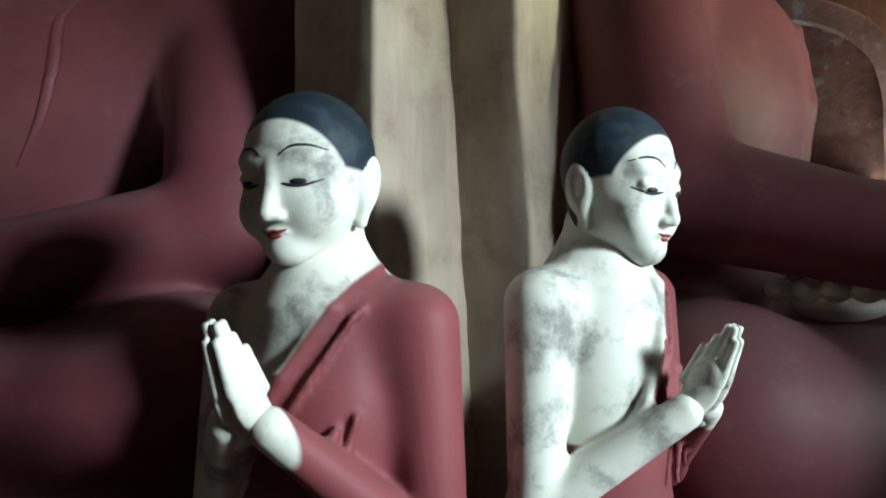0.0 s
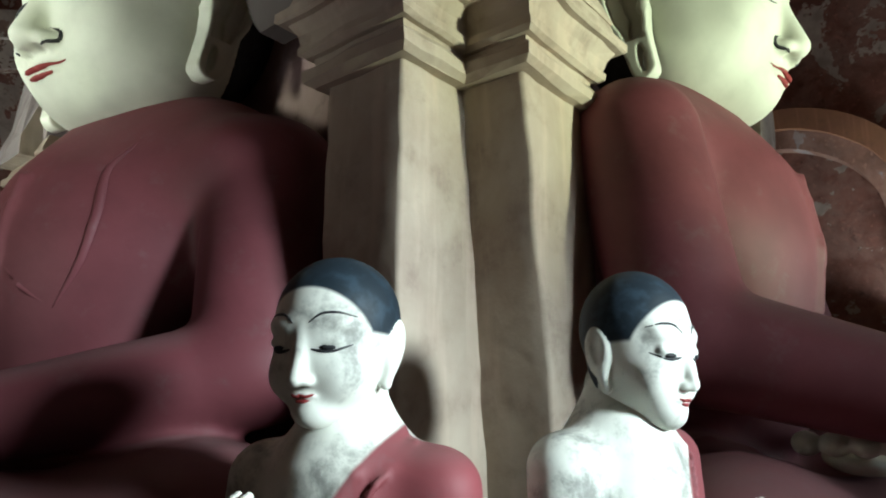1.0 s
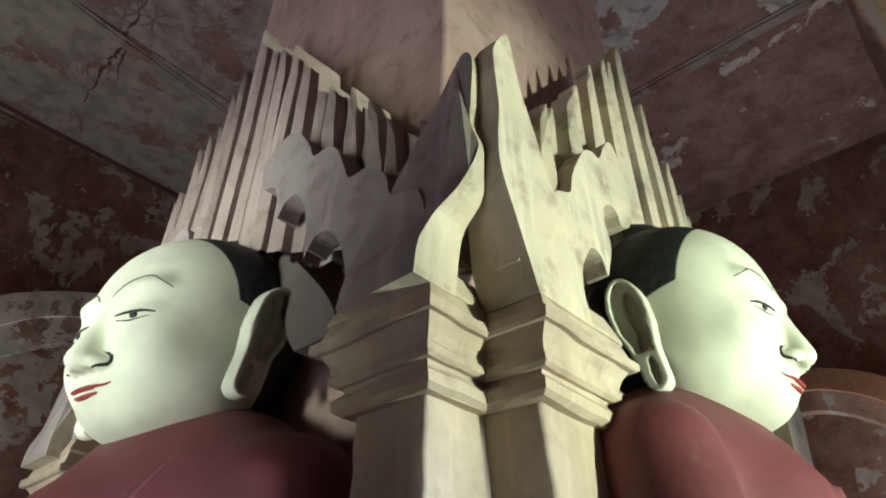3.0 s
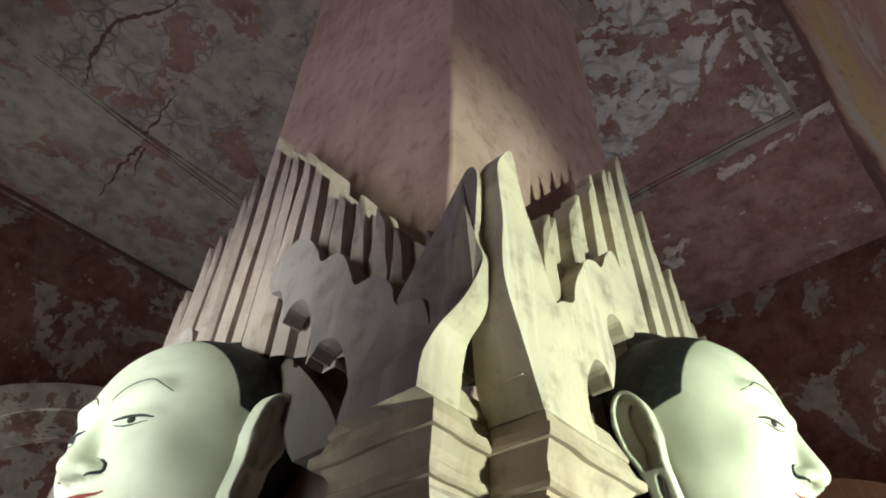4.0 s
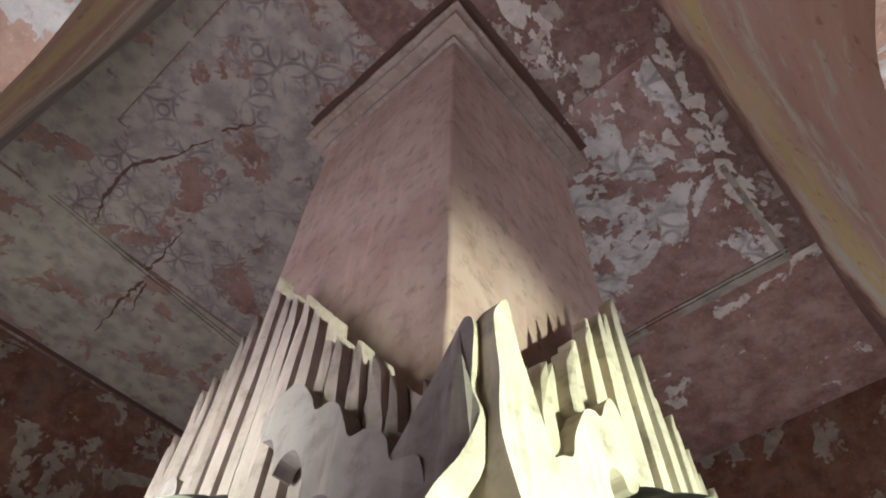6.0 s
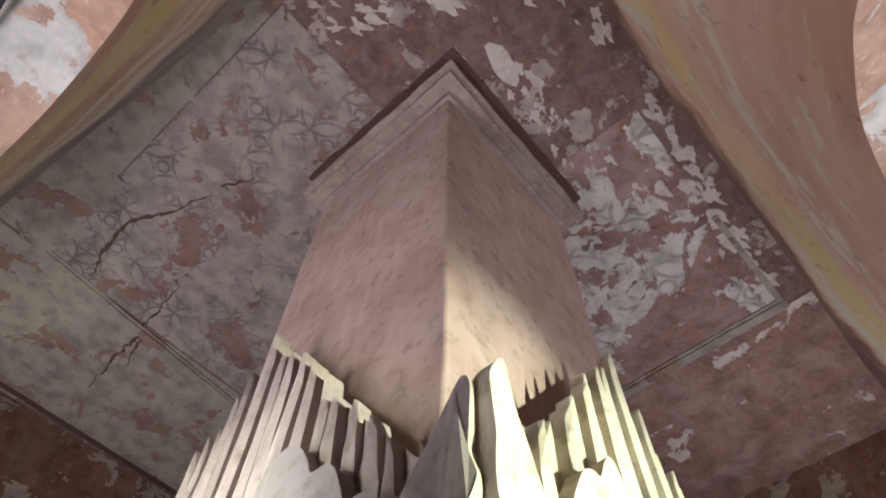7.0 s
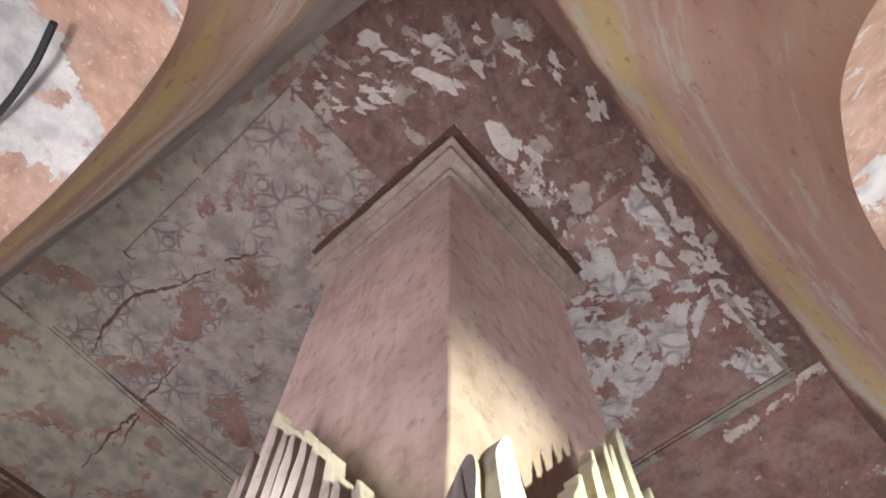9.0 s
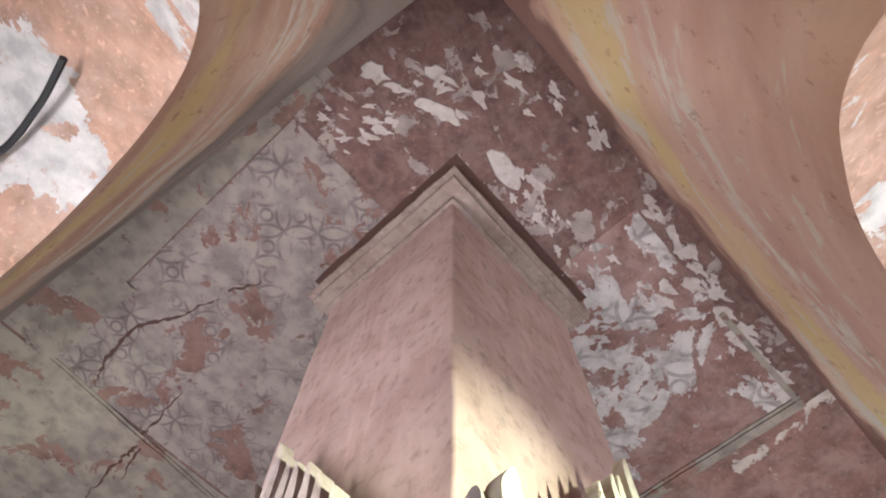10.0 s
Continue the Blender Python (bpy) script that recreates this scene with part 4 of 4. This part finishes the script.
def disciple_mesh(lift, pull, turn, tall):
    st = Statue()

    def head(P):
        Q = np.concatenate([np.abs(P[..., :1]), P[..., 1:]], -1)
        d = ell(P, (0, 0.0, 1.785), (0.112, 0.118, 0.118))
        d = smin(d, ell(P, (0, -0.035, 1.715), (0.092, 0.092, 0.10)), 0.035)
        d = smin(d, ell(P, (0, -0.088, 1.632), (0.036, 0.036, 0.03)), 0.04)
        d = smin(d, ell(Q, (0.052, -0.085, 1.69), (0.033, 0.03, 0.035)), 0.03)
        d = smin(d, ell(Q, (0.038, -0.097, 1.779), (0.034, 0.016, 0.010), -4), 0.026)
        d = smin(d, cap(P, (0, -0.112, 1.778), (0, -0.139, 1.692), 0.008, 0.0135), 0.012)
        d = smin(d, ell(Q, (0.014, -0.128, 1.688), (0.010, 0.013, 0.009)), 0.007)
        d = smin(d, ell(Q, (0.043, -0.107, 1.748), (0.028, 0.012, 0.011), -8), 0.01)
        d = smin(d, ell(Q, (0.008, -0.118, 1.663), (0.017, 0.011, 0.005), 8), 0.005)
        d = smin(d, ell(P, (0, -0.115, 1.653), (0.017, 0.012, 0.006)), 0.005)
        ear = ell(Q, (0.104, 0.012, 1.735), (0.016, 0.033, 0.05), 8, -8)
        ear = smin(ear, cap(Q, (0.1, 0.005, 1.71), (0.093, -0.004, 1.668), 0.014, 0.011), 0.012)
        ear = np.maximum(ear, -ell(Q, (0.123, 0.008, 1.742), (0.011, 0.018, 0.032), 8, -8))
        d = smin(d, ear, 0.006)
        return smin(d, cap(P, (0, 0.018, 1.70), (0, 0.024, 1.54), 0.076, 0.064), 0.02)

    def head_paint(v):
        e = ell(v, (0, -0.125, 1.72), (0.128, 0.125, 0.128))
        hair = np.minimum(e, 0.03)
        hair = np.where(v[:, 1] < 0.03, np.minimum(hair, (v[:, 2] - 1.752) * 0.8 + v[:, 1] * 0.15), hair)
        ears = (ell(v, (0, 0.0, 1.785), (0.112, 0.118, 0.118)) > 0.0035) & (np.abs(v[:, 0]) > 0.085) & (v[:, 1] < 0.056) & (v[:, 1] > -0.04) & (v[:, 2] < 1.80)
        hair = np.where(ears, -0.02, hair)
        hair = np.where(v[:, 2] < 1.66 - 0.15 * v[:, 1], -0.02, hair)
        return dict(hair=hair)

    st.form(head, (-0.14, -0.17, 1.5), (0.14, 0.17, 1.92), 0.0036, head_paint)
    for s in (-1, 1):
        st.stroke(head, [(s * 0.016, 1.784), (s * 0.035, 1.798), (s * 0.06, 1.799), (s * 0.084, 1.79)], 0.0027, out=0.1, ink=1.0)
        st.stroke(head, [(s * 0.020, 1.740), (s * 0.036, 1.7365), (s * 0.054, 1.7355), (s * 0.079, 1.744)], 0.0034, out=0.1, ink=1.0)
        st.stroke(head, [(s * 0.034, 1.743), (s * 0.05, 1.742), (s * 0.06, 1.743)], 0.0056, out=-0.15, ink=1.0)
    st.stroke(head, [(-0.024, 1.6655), (-0.01, 1.6615), (0.0, 1.6625), (0.01, 1.6615), (0.024, 1.6655)], 0.0038, out=-0.1, lip=1.0)
    st.stroke(head, [(-0.015, 1.656), (0.0, 1.653), (0.015, 1.656)], 0.0038, out=-0.1, lip=1.0)
    # the head is bowed
    bow = np.array(Euler((radians(7), 0, 0)).to_matrix(), np.float32)
    pivot = np.array((0, 0.02, 1.6), np.float32)
    crown = np.array((0, 0.0, 1.9), np.float32)
    spin = np.array(Euler((0, 0, radians(turn))).to_matrix(), np.float32)
    st.v = [((((v - pivot) @ bow.T + pivot) - crown) * np.array((0.92, 0.92, tall), np.float32)) @ spin.T + crown for v in st.v]

    def body(P):
        Q = np.concatenate([np.abs(P[..., :1]), P[..., 1:]], -1)
        d = ell(P, (0, 0.03, 1.525), (0.18, 0.08, 0.09))
        d = smin(d, cap(P, (0, 0.024, 1.67), (0, 0.025, 1.56), 0.066, 0.118), 0.05)
        d = smin(d, ell(P, (0, 0.0, 1.38), (0.145, 0.112, 0.18)), 0.05)
        d = smin(d, ell(P, (0, 0.01, 1.12), (0.14, 0.115, 0.24)), 0.08)
        d = smin(d, ell(P, (0, -0.02, 0.86), (0.22, 0.24, 0.22)), 0.1)
        # the robed shoulder is fuller than the bare arm
        soft = np.where(P[..., 0] > 0, 0.045, 0.014 + 0.03 * np.clip((P[..., 2] - 1.42) / 0.08, 0, 1)).astype(np.float32)
        d = smin(d, cap(Q, (0.168, 0.03, 1.525), (0.205, 0.01, 1.17), 0.064, 0.047), soft)
        d = smin(d, cap(Q, (0.205, 0.02, 1.165), (0.034, -0.205 + pull, 1.315 + lift), 0.047, 0.03), 0.014)
        # robe edge over the left shoulder
        edge = [(0.098, 0.02, 1.615), (0.064, -0.068, 1.555), (0.004, -0.108, 1.455), (-0.056, -0.118, 1.355), (-0.1, -0.098, 1.285)]
        for a, b in zip(edge, edge[1:]):
            d = smin(d, cap(P, a, b, 0.013, 0.013), 0.006)
        hem = [(0.128, 0.015, 1.60), (0.1, -0.066, 1.54), (0.045, -0.105, 1.445), (-0.012, -0.122, 1.355), (-0.035, -0.124, 1.31)]
        for a, b in zip(hem, hem[1:]):
            d = smin(d, cap(P, a, b, 0.006, 0.006), 0.004)
        d = smin(d, cap(P, (0.09, -0.10, 1.38), (0.03, -0.12, 1.2), 0.008, 0.006), 0.012)
        d = smin(d, cap(P, (0.115, -0.08, 1.40), (0.075, -0.11, 1.22), 0.006, 0.005), 0.012)
        return d

    def body_paint(v):
        x, y, z = v.T
        # bare from the right shoulder down to a slanting edge across the chest
        chest = (x - 0.035) * 1.0 - (z - 1.51) * 0.62
        back = (x - 0.09) * 1.0 - (z - 1.46) * 0.35
        robe = np.where(y < 0.03, chest, back) * 0.8
        robe = np.maximum(robe, 1.275 - z)
        arm = np.minimum(cap(v, (-0.168, 0.03, 1.525), (-0.205, 0.01, 1.17), 0.064, 0.047), cap(v, (-0.205, 0.02, 1.165), (-0.034, -0.205 + pull, 1.315 + lift), 0.047, 0.03))
        robe = np.minimum(robe, np.where(x < 0.01, arm - 0.006, 1.0))
        left = (x > 0.0) & (y < -0.12)
        robe = np.where(left, np.minimum((y + 0.202 - pull) * 1.0, 0.03), robe)
        return dict(robe=robe)

    st.form(body, (-0.3, -0.32, 0.62), (0.3, 0.28, 1.74), 0.0065, body_paint)

    def palms(P):
        # joined palms, leaning forward
        t = radians(26)
        y, z = P[..., 1] + 0.205 - pull, P[..., 2] - 1.315 - lift
        k = 0.86
        y, z = y / k, z / k
        R = np.stack([np.abs(P[..., 0]) / k, y * math.cos(t) + z * math.sin(t), -y * math.sin(t) + z * math.cos(t)], -1).astype(np.float32)
        d = ell(R, (0.017, 0.0, 0.06), (0.015, 0.036, 0.06))
        d = smin(d, cap(R, (0.03, 0.008, -0.02), (0.017, 0.0, 0.04), 0.03, 0.02), 0.02)
        for y0, top in ((0.024, 0.158), (0.008, 0.186), (-0.009, 0.188), (-0.026, 0.166)):
            d = smin(d, cap(R, (0.0125, y0, 0.08), (0.0095, y0 * 0.7, top), 0.0105, 0.0072), 0.003)
        d = smin(d, cap(R, (0.018, 0.036, 0.05), (0.010, 0.034, 0.125), 0.0105, 0.0075), 0.004)
        return d * k

    st.form(palms, (-0.08, -0.36 + pull, 1.25 + lift), (0.08, -0.13 + pull, 1.54 + lift), 0.003, lambda v: dict(robe=np.full(len(v), -0.03)))
    return st.mesh("praying_disciple_statue", M_MONK)


def statue(name, me, m, label, group):
    ob = new(name, me)
    ob.matrix_world = m
    return tagged(ob, label, "statue", group)


statue("seated_buddha_statue", buddha_mesh(0.02, -0.045, 0.0, 0.0), pose(1.15, 0.0, 0.0), "large seated statue, cream face, black hair, dusty red robe", "large seated statues")
statue("seated_buddha_statue", buddha_mesh(-0.06, 0.0, 0.085, 0.09), pose(-0.17, 1.64, -0.12, 0, 0, -80) @ Matrix.Diagonal((1.14, 1.14, 1.03, 1)), "large seated statue, cream face, black hair, dusty red robe", "large seated statues")
statue("praying_disciple_statue", disciple_mesh(0.085, 0.03, 0, 0.9), pose(-0.465, 0.10, -0.105) @ pose(0, 0, 0, 0, 0, -72) @ Matrix.Scale(1.055, 4), "small praying statue, white face, red robe over one shoulder", "small praying statues")
statue("praying_disciple_statue", disciple_mesh(0.03, 0.03, 2, 0.985), pose(-0.114, -0.277, 0.135) @ pose(0, 0, 0, 0, 0, -12) @ Matrix.Scale(0.92, 4), "small praying statue in profile, white bare arm, sooty stains", "small praying statues")


def pedestal(lo, hi, z, label):
    root = new("pedestal")
    for o, a, b in ((0.0, 0.0, z - 0.28), (-0.06, z - 0.28, z - 0.16), (0.03, z - 0.16, z)):
        bm = bmesh.new()
        box(bm, (lo[0] - o, lo[1] - o, a), (hi[0] + o, hi[1] + o, b), 0.02)
        part("tier", bm, M_CORNICE, root)
    return tagged(root, label, "pedestal", "pedestals")


pedestal((0.6, -0.75), (2.2, 0.40), 1.02, "stepped dark red plaster pedestal under the large statue")
pedestal((-0.95, 0.65), (0.17, 2.55), 0.95, "stepped dark red plaster pedestal under the large statue")
pedestal((-0.68, -0.08), (-0.22, 0.24), 0.66, "low plaster pedestal under the small statue")
pedestal((-0.33, -0.56), (0.1, -0.1), 0.66, "low plaster pedestal under the small statue")
